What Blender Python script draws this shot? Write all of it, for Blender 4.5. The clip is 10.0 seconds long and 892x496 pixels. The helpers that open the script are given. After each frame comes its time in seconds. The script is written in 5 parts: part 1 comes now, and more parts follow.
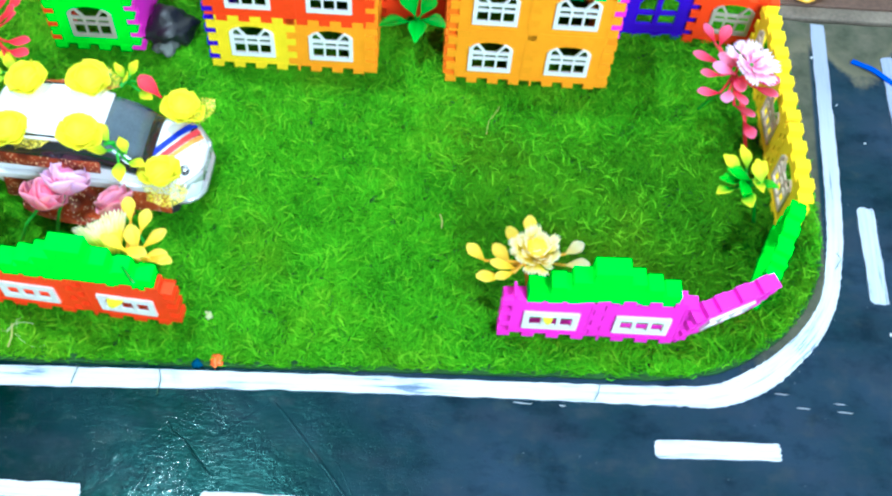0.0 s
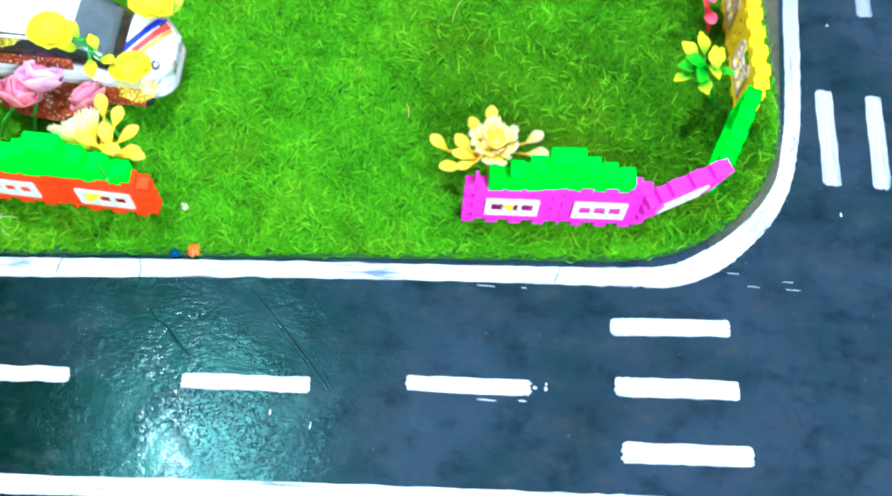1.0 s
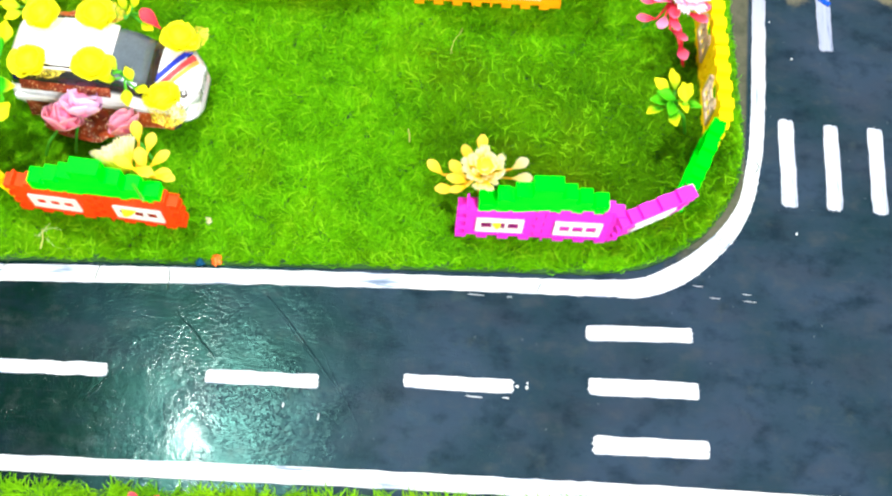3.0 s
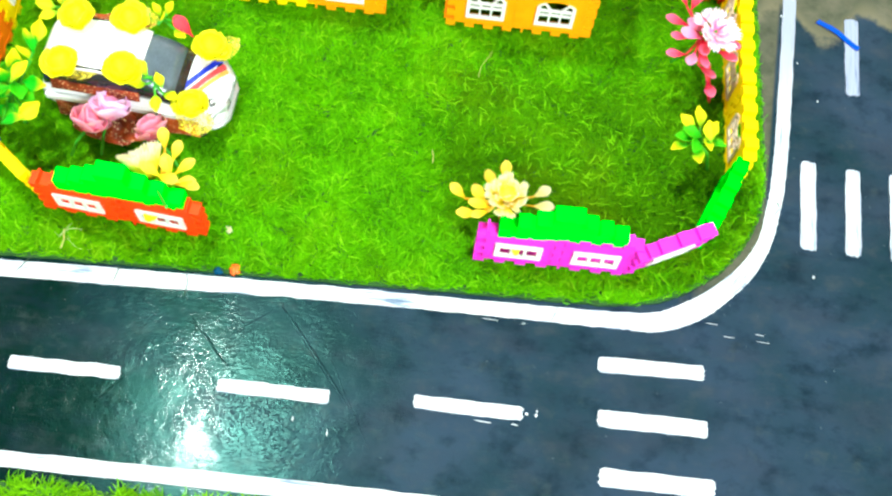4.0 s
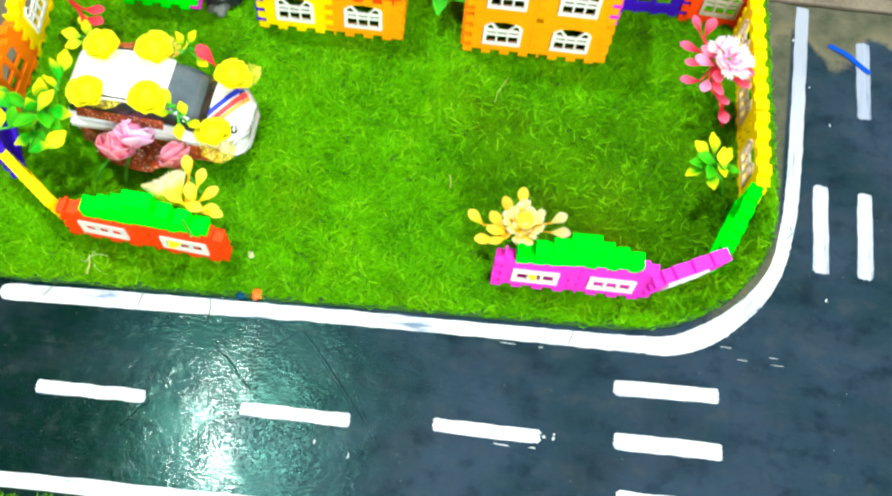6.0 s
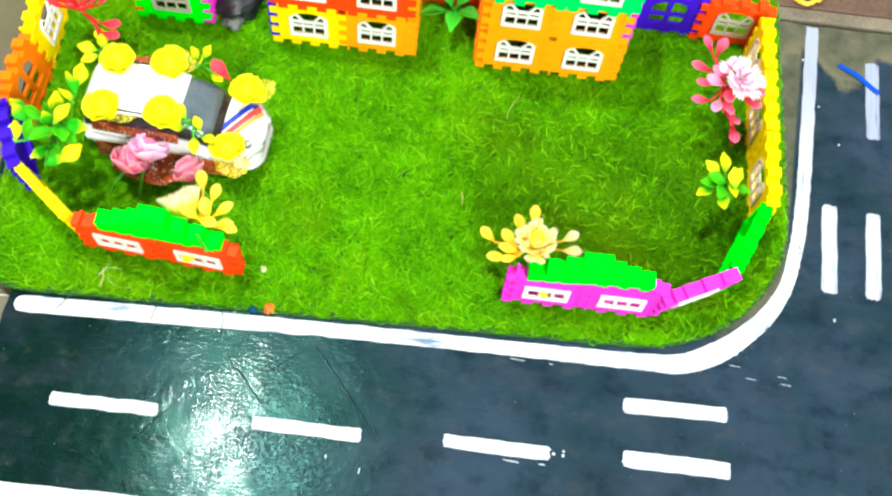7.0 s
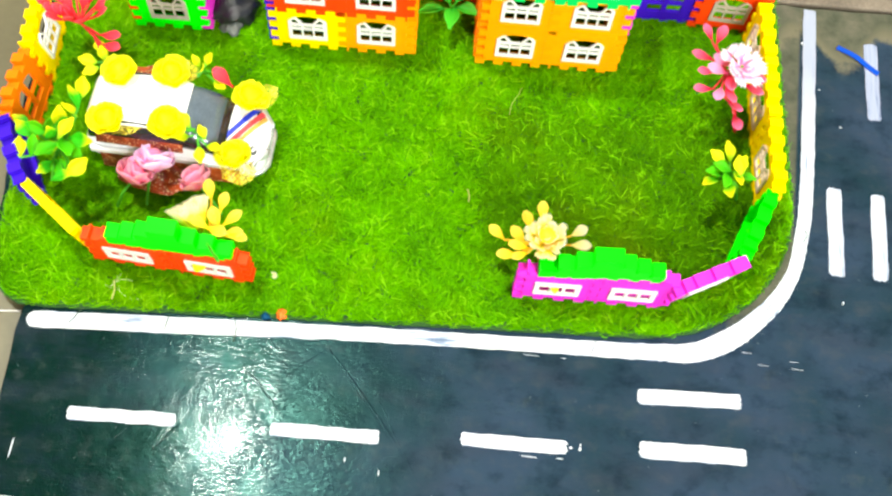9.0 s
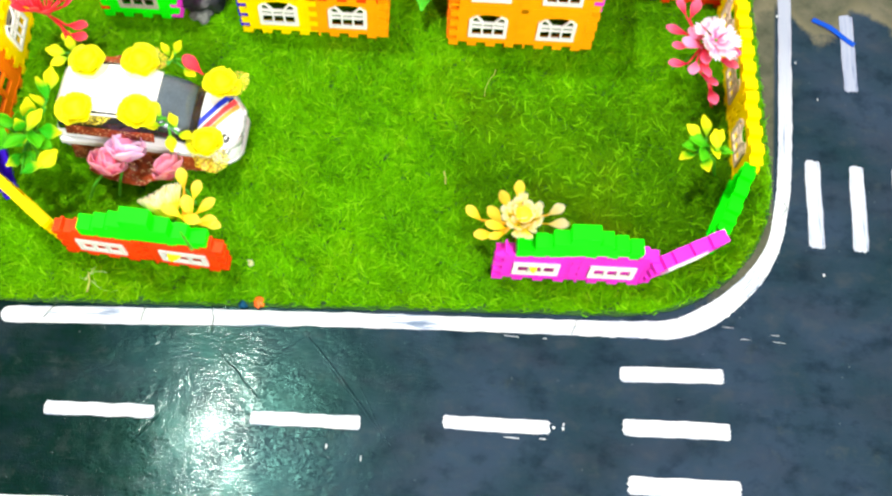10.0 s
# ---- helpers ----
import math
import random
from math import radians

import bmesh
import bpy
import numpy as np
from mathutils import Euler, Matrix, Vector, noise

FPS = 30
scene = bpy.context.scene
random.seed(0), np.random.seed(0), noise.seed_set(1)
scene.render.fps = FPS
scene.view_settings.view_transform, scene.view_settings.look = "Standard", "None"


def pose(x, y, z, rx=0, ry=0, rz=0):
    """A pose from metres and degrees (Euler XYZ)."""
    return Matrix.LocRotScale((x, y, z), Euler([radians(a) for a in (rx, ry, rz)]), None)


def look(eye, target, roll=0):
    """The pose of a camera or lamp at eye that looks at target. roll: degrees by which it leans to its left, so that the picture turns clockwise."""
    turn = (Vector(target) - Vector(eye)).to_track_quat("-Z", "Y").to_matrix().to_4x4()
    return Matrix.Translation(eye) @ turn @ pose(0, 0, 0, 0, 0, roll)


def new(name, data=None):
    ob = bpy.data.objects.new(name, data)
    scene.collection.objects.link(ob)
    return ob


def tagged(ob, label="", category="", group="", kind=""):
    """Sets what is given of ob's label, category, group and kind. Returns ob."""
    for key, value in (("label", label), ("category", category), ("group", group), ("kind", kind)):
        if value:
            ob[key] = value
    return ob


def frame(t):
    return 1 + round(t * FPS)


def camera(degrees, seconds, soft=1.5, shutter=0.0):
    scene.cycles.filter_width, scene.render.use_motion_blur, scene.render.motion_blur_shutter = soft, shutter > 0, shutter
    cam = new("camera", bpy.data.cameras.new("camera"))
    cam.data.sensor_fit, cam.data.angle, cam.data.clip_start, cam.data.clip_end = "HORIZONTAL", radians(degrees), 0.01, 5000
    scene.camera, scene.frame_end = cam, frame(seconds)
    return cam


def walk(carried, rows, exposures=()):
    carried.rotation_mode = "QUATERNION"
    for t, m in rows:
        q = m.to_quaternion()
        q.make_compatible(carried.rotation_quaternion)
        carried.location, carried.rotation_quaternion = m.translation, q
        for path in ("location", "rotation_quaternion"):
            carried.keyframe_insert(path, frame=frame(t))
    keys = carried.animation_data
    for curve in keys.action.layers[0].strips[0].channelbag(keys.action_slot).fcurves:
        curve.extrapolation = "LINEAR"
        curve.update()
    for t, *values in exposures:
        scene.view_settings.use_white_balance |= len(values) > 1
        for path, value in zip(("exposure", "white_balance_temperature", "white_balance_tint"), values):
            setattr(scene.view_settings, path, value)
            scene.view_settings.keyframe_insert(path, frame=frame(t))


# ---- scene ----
cam = camera(46.0, 10.0, soft=2.4)
PATH = [
    (0, (0.09, -0.163, 0.477), (0.16, 0.919, -1.204), 6.1),
    (0.5, (0.096, -0.161, 0.502), (0.196, 0.818, -1.24), 7.7),
    (1, (0.107, -0.164, 0.502), (0.186, 0.698, -1.3), 6.6),
    (1.5, (0.11, -0.162, 0.514), (0.178, 0.667, -1.305), 7.7),
    (2, (0.113, -0.168, 0.538), (0.169, 0.644, -1.289), 6.4),
    (2.5, (0.115, -0.176, 0.561), (0.175, 0.638, -1.265), 6.3),
    (2.7, (0.115, -0.179, 0.567), (0.175, 0.651, -1.252), 6.2),
    (3.8, (0.105, -0.168, 0.574), (0.153, 0.668, -1.243), 8.0),
    (4, (0.106, -0.17, 0.576), (0.151, 0.674, -1.237), 8.7),
    (4.5, (0.099, -0.167, 0.577), (0.145, 0.694, -1.227), 8.0),
    (5, (0.1, -0.165, 0.581), (0.157, 0.681, -1.23), 8.3),
    (5.5, (0.099, -0.163, 0.589), (0.14, 0.679, -1.224), 8.2),
    (5.7, (0.1, -0.164, 0.59), (0.131, 0.683, -1.222), 7.6),
    (6.8, (0.089, -0.156, 0.596), (0.121, 0.685, -1.218), 8.5),
    (7, (0.089, -0.157, 0.598), (0.122, 0.692, -1.212), 8.5),
    (7.5, (0.085, -0.153, 0.605), (0.124, 0.687, -1.21), 8.8),
    (8, (0.084, -0.152, 0.605), (0.129, 0.683, -1.211), 8.5),
    (8.5, (0.083, -0.154, 0.604), (0.123, 0.69, -1.208), 7.9),
    (9, (0.078, -0.15, 0.603), (0.128, 0.672, -1.22), 7.4),
    (9.5, (0.082, -0.152, 0.599), (0.141, 0.652, -1.231), 7.0),
    (10, (0.087, -0.154, 0.596), (0.154, 0.658, -1.23), 6.9),
]
walk(cam, [(t, look(eye, target, roll)) for t, eye, target, roll in PATH],
     [(0.0, -0.28, 4850, -3), (1.0, -0.03, 5050, 0), (1.5, 0.0, 5550, 2), (2.0, 0.0, 6200, 6), (2.5, 0.03, 6400, 11), (4.5, 0.07, 6100, -6), (5.0, -0.06, 6250, -3), (5.5, -0.15, 6250, -3), (7.0, -0.06, 6350, 2), (7.5, -0.02, 6250, 1), (8.0, -0.02, 6250, 1), (8.5, -0.04, 6600, 5), (9.0, 0.0, 6700, 6), (10.0, -0.17, 6600, 9)])

# ---------------------------------------------------------------- light
world = bpy.data.worlds.new("world")
scene.world = world
world.use_nodes = True
world.node_tree.nodes["Background"].inputs["Color"].default_value = (0.75, 0.85, 1.0, 1)
world.node_tree.nodes["Background"].inputs["Strength"].default_value = 0.6

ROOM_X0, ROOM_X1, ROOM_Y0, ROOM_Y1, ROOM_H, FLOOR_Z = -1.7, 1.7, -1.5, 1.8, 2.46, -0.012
FILL_WINDOW_X = 1.0


def area_lamp(name, m, power, color, w, h=0.0):
    data = bpy.data.lights.new(name, "AREA")
    data.energy, data.color = power, color
    if h:
        data.shape, data.size, data.size_y = "RECTANGLE", w, h
    else:
        data.shape, data.size = "DISK", w
    ob = new(name, data)
    ob.matrix_world = m
    return ob


# the round ceiling lamp behind the model, and front light from an unseen window added behind the camera
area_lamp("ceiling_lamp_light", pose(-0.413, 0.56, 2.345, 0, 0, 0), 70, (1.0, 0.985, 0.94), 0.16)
area_lamp("window_light", look((FILL_WINDOW_X, ROOM_Y0 - 0.02, 1.45), (FILL_WINDOW_X - 0.5, 0.3, 0.7)), 122, (0.96, 0.98, 0.94), 1.1, 1.1)

# ---------------------------------------------------------------- materials


def socket(node, name, value):
    node.inputs[name].default_value = value


def material(name, color, rough=0.4, vary=0.12, grain=900.0, blotch=60.0, bump=0.05, coat=0.0, metal=0.0, spec=0.5, per_object=0.0):
    """A painted, moulded or dyed surface: two scales of variation and a fine relief."""
    m = bpy.data.materials.new(name)
    m.use_nodes = True
    nt = m.node_tree
    b = nt.nodes["Principled BSDF"]
    tc = nt.nodes.new("ShaderNodeTexCoord")
    n1, n2 = nt.nodes.new("ShaderNodeTexNoise"), nt.nodes.new("ShaderNodeTexNoise")
    socket(n1, "Scale", blotch), socket(n2, "Scale", grain), socket(n1, "Detail", 4.0), socket(n2, "Detail", 3.0)
    nt.links.new(tc.outputs["Object"], n1.inputs["Vector"])
    nt.links.new(tc.outputs["Object"], n2.inputs["Vector"])
    add = nt.nodes.new("ShaderNodeMath")
    add.operation = "ADD"
    nt.links.new(n1.outputs["Fac"], add.inputs[0])
    nt.links.new(n2.outputs["Fac"], add.inputs[1])
    rng = nt.nodes.new("ShaderNodeMapRange")
    socket(rng, "From Min", 0.6), socket(rng, "From Max", 1.4), socket(rng, "To Min", 1 - vary), socket(rng, "To Max", 1 + vary * 0.5)
    nt.links.new(add.outputs[0], rng.inputs["Value"])
    hsv = nt.nodes.new("ShaderNodeHueSaturation")
    socket(hsv, "Color", (*color, 1))
    if per_object:
        info = nt.nodes.new("ShaderNodeObjectInfo")
        r2 = nt.nodes.new("ShaderNodeMapRange")
        socket(r2, "To Min", 1 - per_object), socket(r2, "To Max", 1 + per_object)
        nt.links.new(info.outputs["Random"], r2.inputs["Value"])
        mul = nt.nodes.new("ShaderNodeMath")
        mul.operation = "MULTIPLY"
        nt.links.new(rng.outputs["Result"], mul.inputs[0])
        nt.links.new(r2.outputs["Result"], mul.inputs[1])
        nt.links.new(mul.outputs[0], hsv.inputs["Value"])
    else:
        nt.links.new(rng.outputs["Result"], hsv.inputs["Value"])
    nt.links.new(hsv.outputs["Color"], b.inputs["Base Color"])
    rr = nt.nodes.new("ShaderNodeMapRange")
    socket(rr, "To Min", rough - 0.08), socket(rr, "To Max", rough + 0.1)
    nt.links.new(n1.outputs["Fac"], rr.inputs["Value"])
    nt.links.new(rr.outputs["Result"], b.inputs["Roughness"])
    socket(b, "Metallic", metal), socket(b, "Coat Weight", coat), socket(b, "Specular IOR Level", spec)
    if bump:
        bp = nt.nodes.new("ShaderNodeBump")
        socket(bp, "Strength", bump), socket(bp, "Distance", 0.001)
        nt.links.new(add.outputs[0], bp.inputs["Height"])
        nt.links.new(bp.outputs["Normal"], b.inputs["Normal"])
    return m


def grass_material(name, dark, light, olive):
    """Blades between a dark and a light green, with faded olive patches across the mat."""
    m = bpy.data.materials.new(name)
    m.use_nodes = True
    nt = m.node_tree
    b = nt.nodes["Principled BSDF"]
    geo = nt.nodes.new("ShaderNodeNewGeometry")
    tc = nt.nodes.new("ShaderNodeTexCoord")

    def patches(scale, detail, lo, hi, top):
        n = nt.nodes.new("ShaderNodeTexNoise")
        socket(n, "Scale", scale), socket(n, "Detail", detail), socket(n, "Roughness", 0.6)
        nt.links.new(tc.outputs["Object"], n.inputs["Vector"])
        r = nt.nodes.new("ShaderNodeMapRange")
        socket(r, "From Min", lo), socket(r, "From Max", hi), socket(r, "To Min", 0.0), socket(r, "To Max", top)
        nt.links.new(n.outputs["Fac"], r.inputs["Value"])
        return r.outputs["Result"]

    mix = nt.nodes.new("ShaderNodeMath")
    mix.operation = "MULTIPLY_ADD"
    socket(mix, 1, 0.50)
    nt.links.new(geo.outputs["Random Per Island"], mix.inputs[0])
    nt.links.new(patches(30.0, 5.0, 0.3, 0.7, 0.5), mix.inputs[2])
    ramp = nt.nodes.new("ShaderNodeValToRGB")
    e = ramp.color_ramp.elements
    e[0].position, e[0].color = 0.0, (*dark, 1)
    e[1].position, e[1].color = 0.85, (*light, 1)
    nt.links.new(mix.outputs[0], ramp.inputs["Fac"])
    fade = nt.nodes.new("ShaderNodeMix")
    fade.data_type = "RGBA"
    fade.inputs["B"].default_value = (*olive, 1)
    nt.links.new(patches(11.0, 4.0, 0.50, 0.72, 0.55), fade.inputs["Factor"])
    nt.links.new(ramp.outputs["Color"], fade.inputs["A"])
    nt.links.new(fade.outputs["Result"], b.inputs["Base Color"])
    socket(b, "Roughness", 0.6), socket(b, "Specular IOR Level", 0.02)
    return m


def road_material():
    """Dark paint on board: brushed lengthwise, pitted and glossy in places, worn through at the back end."""
    m = bpy.data.materials.new("road_paint")
    m.use_nodes = True
    nt = m.node_tree
    b = nt.nodes["Principled BSDF"]
    tc = nt.nodes.new("ShaderNodeTexCoord")
    split = nt.nodes.new("ShaderNodeSeparateXYZ")
    nt.links.new(tc.outputs["Object"], split.inputs[0])

    def noise_node(scale, detail, rough=0.55, stretch=None):
        n = nt.nodes.new("ShaderNodeTexNoise")
        socket(n, "Scale", scale), socket(n, "Detail", detail), socket(n, "Roughness", rough)
        if stretch:
            mp = nt.nodes.new("ShaderNodeMapping")
            socket(mp, "Scale", stretch)
            nt.links.new(tc.outputs["Object"], mp.inputs["Vector"])
            nt.links.new(mp.outputs["Vector"], n.inputs["Vector"])
        else:
            nt.links.new(tc.outputs["Object"], n.inputs["Vector"])
        return n.outputs["Fac"]

    def ranged(value, lo, hi, to_lo=0.0, to_hi=1.0, smooth=False):
        r = nt.nodes.new("ShaderNodeMapRange")
        if smooth:
            r.interpolation_type = "SMOOTHSTEP"
        socket(r, "From Min", lo), socket(r, "From Max", hi), socket(r, "To Min", to_lo), socket(r, "To Max", to_hi)
        nt.links.new(value, r.inputs["Value"])
        return r.outputs["Result"]

    def calc(op, p, q, third=None):
        n = nt.nodes.new("ShaderNodeMath")
        n.operation = op
        for k, v in enumerate((p, q, third)):
            if v is None:
                continue
            if isinstance(v, (int, float)):
                socket(n, k, v)
            else:
                nt.links.new(v, n.inputs[k])
        return n.outputs[0]

    def blend(factor, p, q):
        n = nt.nodes.new("ShaderNodeMix")
        n.data_type = "RGBA"
        nt.links.new(factor, n.inputs["Factor"])
        nt.links.new(p, n.inputs["A"])
        n.inputs["B"].default_value = (*q, 1)
        return n.outputs["Result"]

    big, mid, fine = noise_node(12, 5), noise_node(60, 5, 0.65), noise_node(400, 3, 0.55)
    brushed = noise_node(1.0, 4, 0.65, (55.0, 520.0, 1.0))
    smear = noise_node(1.0, 5, 0.6, (14.0, 34.0, 1.0))
    # a bluish reflection is put into the colour towards the right, darker green at left
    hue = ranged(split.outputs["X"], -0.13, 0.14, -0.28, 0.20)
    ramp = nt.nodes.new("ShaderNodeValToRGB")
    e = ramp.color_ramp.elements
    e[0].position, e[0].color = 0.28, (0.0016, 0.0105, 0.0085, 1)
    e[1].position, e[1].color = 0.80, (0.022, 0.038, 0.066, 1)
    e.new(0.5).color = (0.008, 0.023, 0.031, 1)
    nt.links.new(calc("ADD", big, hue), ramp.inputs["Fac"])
    cloud = noise_node(1.0, 6, 0.62, (46.0, 62.0, 1.0))
    color = blend(ranged(smear, 0.48, 0.74, 0.0, 0.60), ramp.outputs["Color"], (0.026, 0.031, 0.049))
    color = blend(ranged(cloud, 0.50, 0.30, 0.0, 0.75), color, (0.005, 0.011, 0.020))
    color = blend(ranged(cloud, 0.56, 0.80, 0.0, 0.55), color, (0.046, 0.052, 0.060))
    color = blend(ranged(mid, 0.58, 0.85, 0.0, 0.45), color, (0.052, 0.066, 0.058))
    color = blend(ranged(brushed, 0.60, 0.82, 0.0, 0.30), color, (0.055, 0.068, 0.075))
    # dust specks and long fine scratches
    dust = nt.nodes.new("ShaderNodeTexVoronoi")
    socket(dust, "Scale", 95.0)
    nt.links.new(tc.outputs["Object"], dust.inputs["Vector"])
    color = blend(ranged(dust.outputs["Distance"], 0.040, 0.028, 0.0, 0.42), color, (0.22, 0.26, 0.30))
    scratch = noise_node(1.0, 2, 0.5, (9.0, 420.0, 1.0))
    color = blend(calc("MULTIPLY", ranged(scratch, 0.735, 0.76, 0.0, 0.5), ranged(smear, 0.45, 0.55)), color, (0.12, 0.14, 0.17))
    # worn, unpainted end of the board with a wandering edge and a paler rim
    wave = calc("MULTIPLY", calc("COSINE", calc("MULTIPLY", calc("SUBTRACT", split.outputs["X"], 0.366), 98.0), 0.0), 0.013)
    edge = calc("ADD", calc("ADD", split.outputs["Y"], wave), calc("MULTIPLY", calc("SUBTRACT", mid, 0.5), 0.028))
    worn = ranged(edge, 0.291, 0.299, 0.0, 0.92)
    # the paint also stops short of the turf along the right-hand arm
    low = calc("MINIMUM", calc("SUBTRACT", split.outputs["Y"], 0.144), 0.0)
    high = calc("MAXIMUM", calc("SUBTRACT", split.outputs["Y"], 0.144), 0.0)
    reach = calc("MULTIPLY_ADD", high, 0.11, calc("SQRT", calc("MAXIMUM", calc("SUBTRACT", 0.0054, calc("MULTIPLY", low, low)), 0.0), 0.0))
    beyond = calc("SUBTRACT", calc("SUBTRACT", split.outputs["X"], 0.244), reach)
    strip = calc("MULTIPLY", ranged(beyond, 0.001, -0.001, 0.0, 0.9), ranged(calc("MULTIPLY_ADD", calc("SUBTRACT", mid, 0.5), 0.04, split.outputs["X"]), 0.264, 0.280))
    worn = calc("MAXIMUM", worn, strip)
    bare = nt.nodes.new("ShaderNodeValToRGB")
    e = bare.color_ramp.elements
    e[0].position, e[0].color = 0.30, (0.048, 0.056, 0.034, 1)
    e[1].position, e[1].color = 0.72, (0.125, 0.115, 0.082, 1)
    nt.links.new(mid, bare.inputs["Fac"])
    rim = calc("MULTIPLY", ranged(edge, 0.290, 0.2965, 0.0, 1.0), ranged(edge, 0.2965, 0.308, 1.0, 0.0))
    ground = blend(calc("MULTIPLY", rim, 0.6), bare.outputs["Color"], (0.17, 0.15, 0.095))
    last = nt.nodes.new("ShaderNodeMix")
    last.data_type = "RGBA"
    nt.links.new(worn, last.inputs["Factor"])
    nt.links.new(color, last.inputs["A"])
    nt.links.new(ground, last.inputs["B"])
    nt.links.new(last.outputs["Result"], b.inputs["Base Color"])
    nt.links.new(ranged(mid, 0.3, 0.7, 0.17, 0.27), b.inputs["Roughness"])
    # relief: lengthwise brush ridges, fine grain, and a crust of small pits
    pits = nt.nodes.new("ShaderNodeTexVoronoi")
    socket(pits, "Scale", 720.0), socket(pits, "Randomness", 1.0)
    nt.links.new(tc.outputs["Object"], pits.inputs["Vector"])
    crust = ranged(noise_node(34, 3), 0.40, 0.60)
    pit = ranged(pits.outputs["Distance"], 0.10, 0.42)
    ridges = noise_node(1.0, 3, 0.6, (190.0, 520.0, 1.0))
    height = calc("MULTIPLY_ADD", pit, ranged(crust, 0.0, 1.0, 0.10, 0.80), calc("MULTIPLY_ADD", fine, 0.25, calc("MULTIPLY", ridges, 0.75)))
    bp = nt.nodes.new("ShaderNodeBump")
    nt.links.new(ranged(noise_node(38, 3), 0.36, 0.64, 0.10, 0.36), bp.inputs["Strength"])
    socket(bp, "Distance", 0.0006)
    nt.links.new(height, bp.inputs["Height"])
    nt.links.new(bp.outputs["Normal"], b.inputs["Normal"])
    nt.links.new(bp.outputs["Normal"], b.inputs["Coat Normal"])
    socket(b, "Specular Tint", (0.28, 1.0, 0.84, 1))
    # the clear varnish: masked along x to bound the highlight, thick at first, thinner further right, and missing in
    # the pits
    far_x = calc("MULTIPLY_ADD", calc("SUBTRACT", mid, 0.5), 0.05, split.outputs["X"])
    glare_extent = ranged(far_x, -0.092, -0.020, 0.0, 1.0, True)
    varnish = calc("MULTIPLY", ranged(far_x, -0.006, 0.012, 0.100, 0.022, True), ranged(glare_extent, 0.0, 1.0, 0.3, 1.0))
    hole = ranged(pits.outputs["Distance"], 0.24, 0.32)
    dx, dy = calc("SUBTRACT", split.outputs["X"], 0.001), calc("SUBTRACT", split.outputs["Y"], -0.004)
    away = calc("SQRT", calc("ADD", calc("MULTIPLY", dx, dx), calc("MULTIPLY", calc("MULTIPLY", dy, dy), 0.45)), 0.0)
    scab = ranged(calc("MULTIPLY_ADD", calc("SUBTRACT", mid, 0.5), 0.05, away), 0.010, 0.019, 0.0, 1.0)
    hole = calc("MULTIPLY", hole, calc("MAXIMUM", scab, ranged(pits.outputs["Distance"], 0.46, 0.54)))
    hole = calc("MAXIMUM", hole, calc("MULTIPLY", ranged(noise_node(52, 2), 0.40, 0.50, 1.0, 0.1), scab))
    # a scatter of round pinholes
    pin = nt.nodes.new("ShaderNodeTexVoronoi")
    socket(pin, "Scale", 300.0)
    nt.links.new(tc.outputs["Object"], pin.inputs["Vector"])
    hole = calc("MULTIPLY", hole, ranged(pin.outputs["Distance"], 0.12, 0.16))
    gloss = calc("MULTIPLY", calc("MULTIPLY_ADD", glare_extent, 0.058, 0.032), ranged(far_x, 0.035, 0.085, 1.0, 0.55, True))
    nt.links.new(calc("MULTIPLY", gloss, calc("MULTIPLY_ADD", hole, 0.6, 0.4)), b.inputs["Specular IOR Level"])
    nt.links.new(calc("MULTIPLY", varnish, hole), b.inputs["Coat Weight"])
    nt.links.new(ranged(far_x, -0.010, 0.016, 0.075, 0.19, True), b.inputs["Coat Roughness"])
    return m


def leaf_material(name, base, tip, start, end):
    """Dyed leaf: one colour at the stalk, another at the tip, along the leaf's own y."""
    m = bpy.data.materials.new(name)
    m.use_nodes = True
    nt = m.node_tree
    b = nt.nodes["Principled BSDF"]
    tc = nt.nodes.new("ShaderNodeTexCoord")
    sep = nt.nodes.new("ShaderNodeSeparateXYZ")
    nt.links.new(tc.outputs["Object"], sep.inputs[0])
    n = nt.nodes.new("ShaderNodeTexNoise")
    socket(n, "Scale", 260.0), socket(n, "Detail", 3.0)
    nt.links.new(tc.outputs["Object"], n.inputs["Vector"])
    w = nt.nodes.new("ShaderNodeMath")
    w.operation = "MULTIPLY_ADD"
    socket(w, 1, 0.004)
    nt.links.new(n.outputs["Fac"], w.inputs[0])
    nt.links.new(sep.outputs["Y"], w.inputs[2])
    r = nt.nodes.new("ShaderNodeMapRange")
    socket(r, "From Min", start), socket(r, "From Max", end)
    nt.links.new(w.outputs[0], r.inputs["Value"])
    mx = nt.nodes.new("ShaderNodeMix")
    mx.data_type = "RGBA"
    mx.inputs["A"].default_value, mx.inputs["B"].default_value = (*base, 1), (*tip, 1)
    nt.links.new(r.outputs["Result"], mx.inputs["Factor"])
    nt.links.new(mx.outputs["Result"], b.inputs["Base Color"])
    socket(b, "Roughness", 0.5), socket(b, "Specular IOR Level", 0.12)
    socket(b, "Subsurface Weight", 0.45), socket(b, "Subsurface Radius", (1.0, 0.75, 0.3)), socket(b, "Subsurface Scale", 0.004)
    bp = nt.nodes.new("ShaderNodeBump")
    socket(bp, "Strength", 0.12), socket(bp, "Distance", 0.001)
    nt.links.new(n.outputs["Fac"], bp.inputs["Height"])
    nt.links.new(bp.outputs["Normal"], b.inputs["Normal"])
    return m


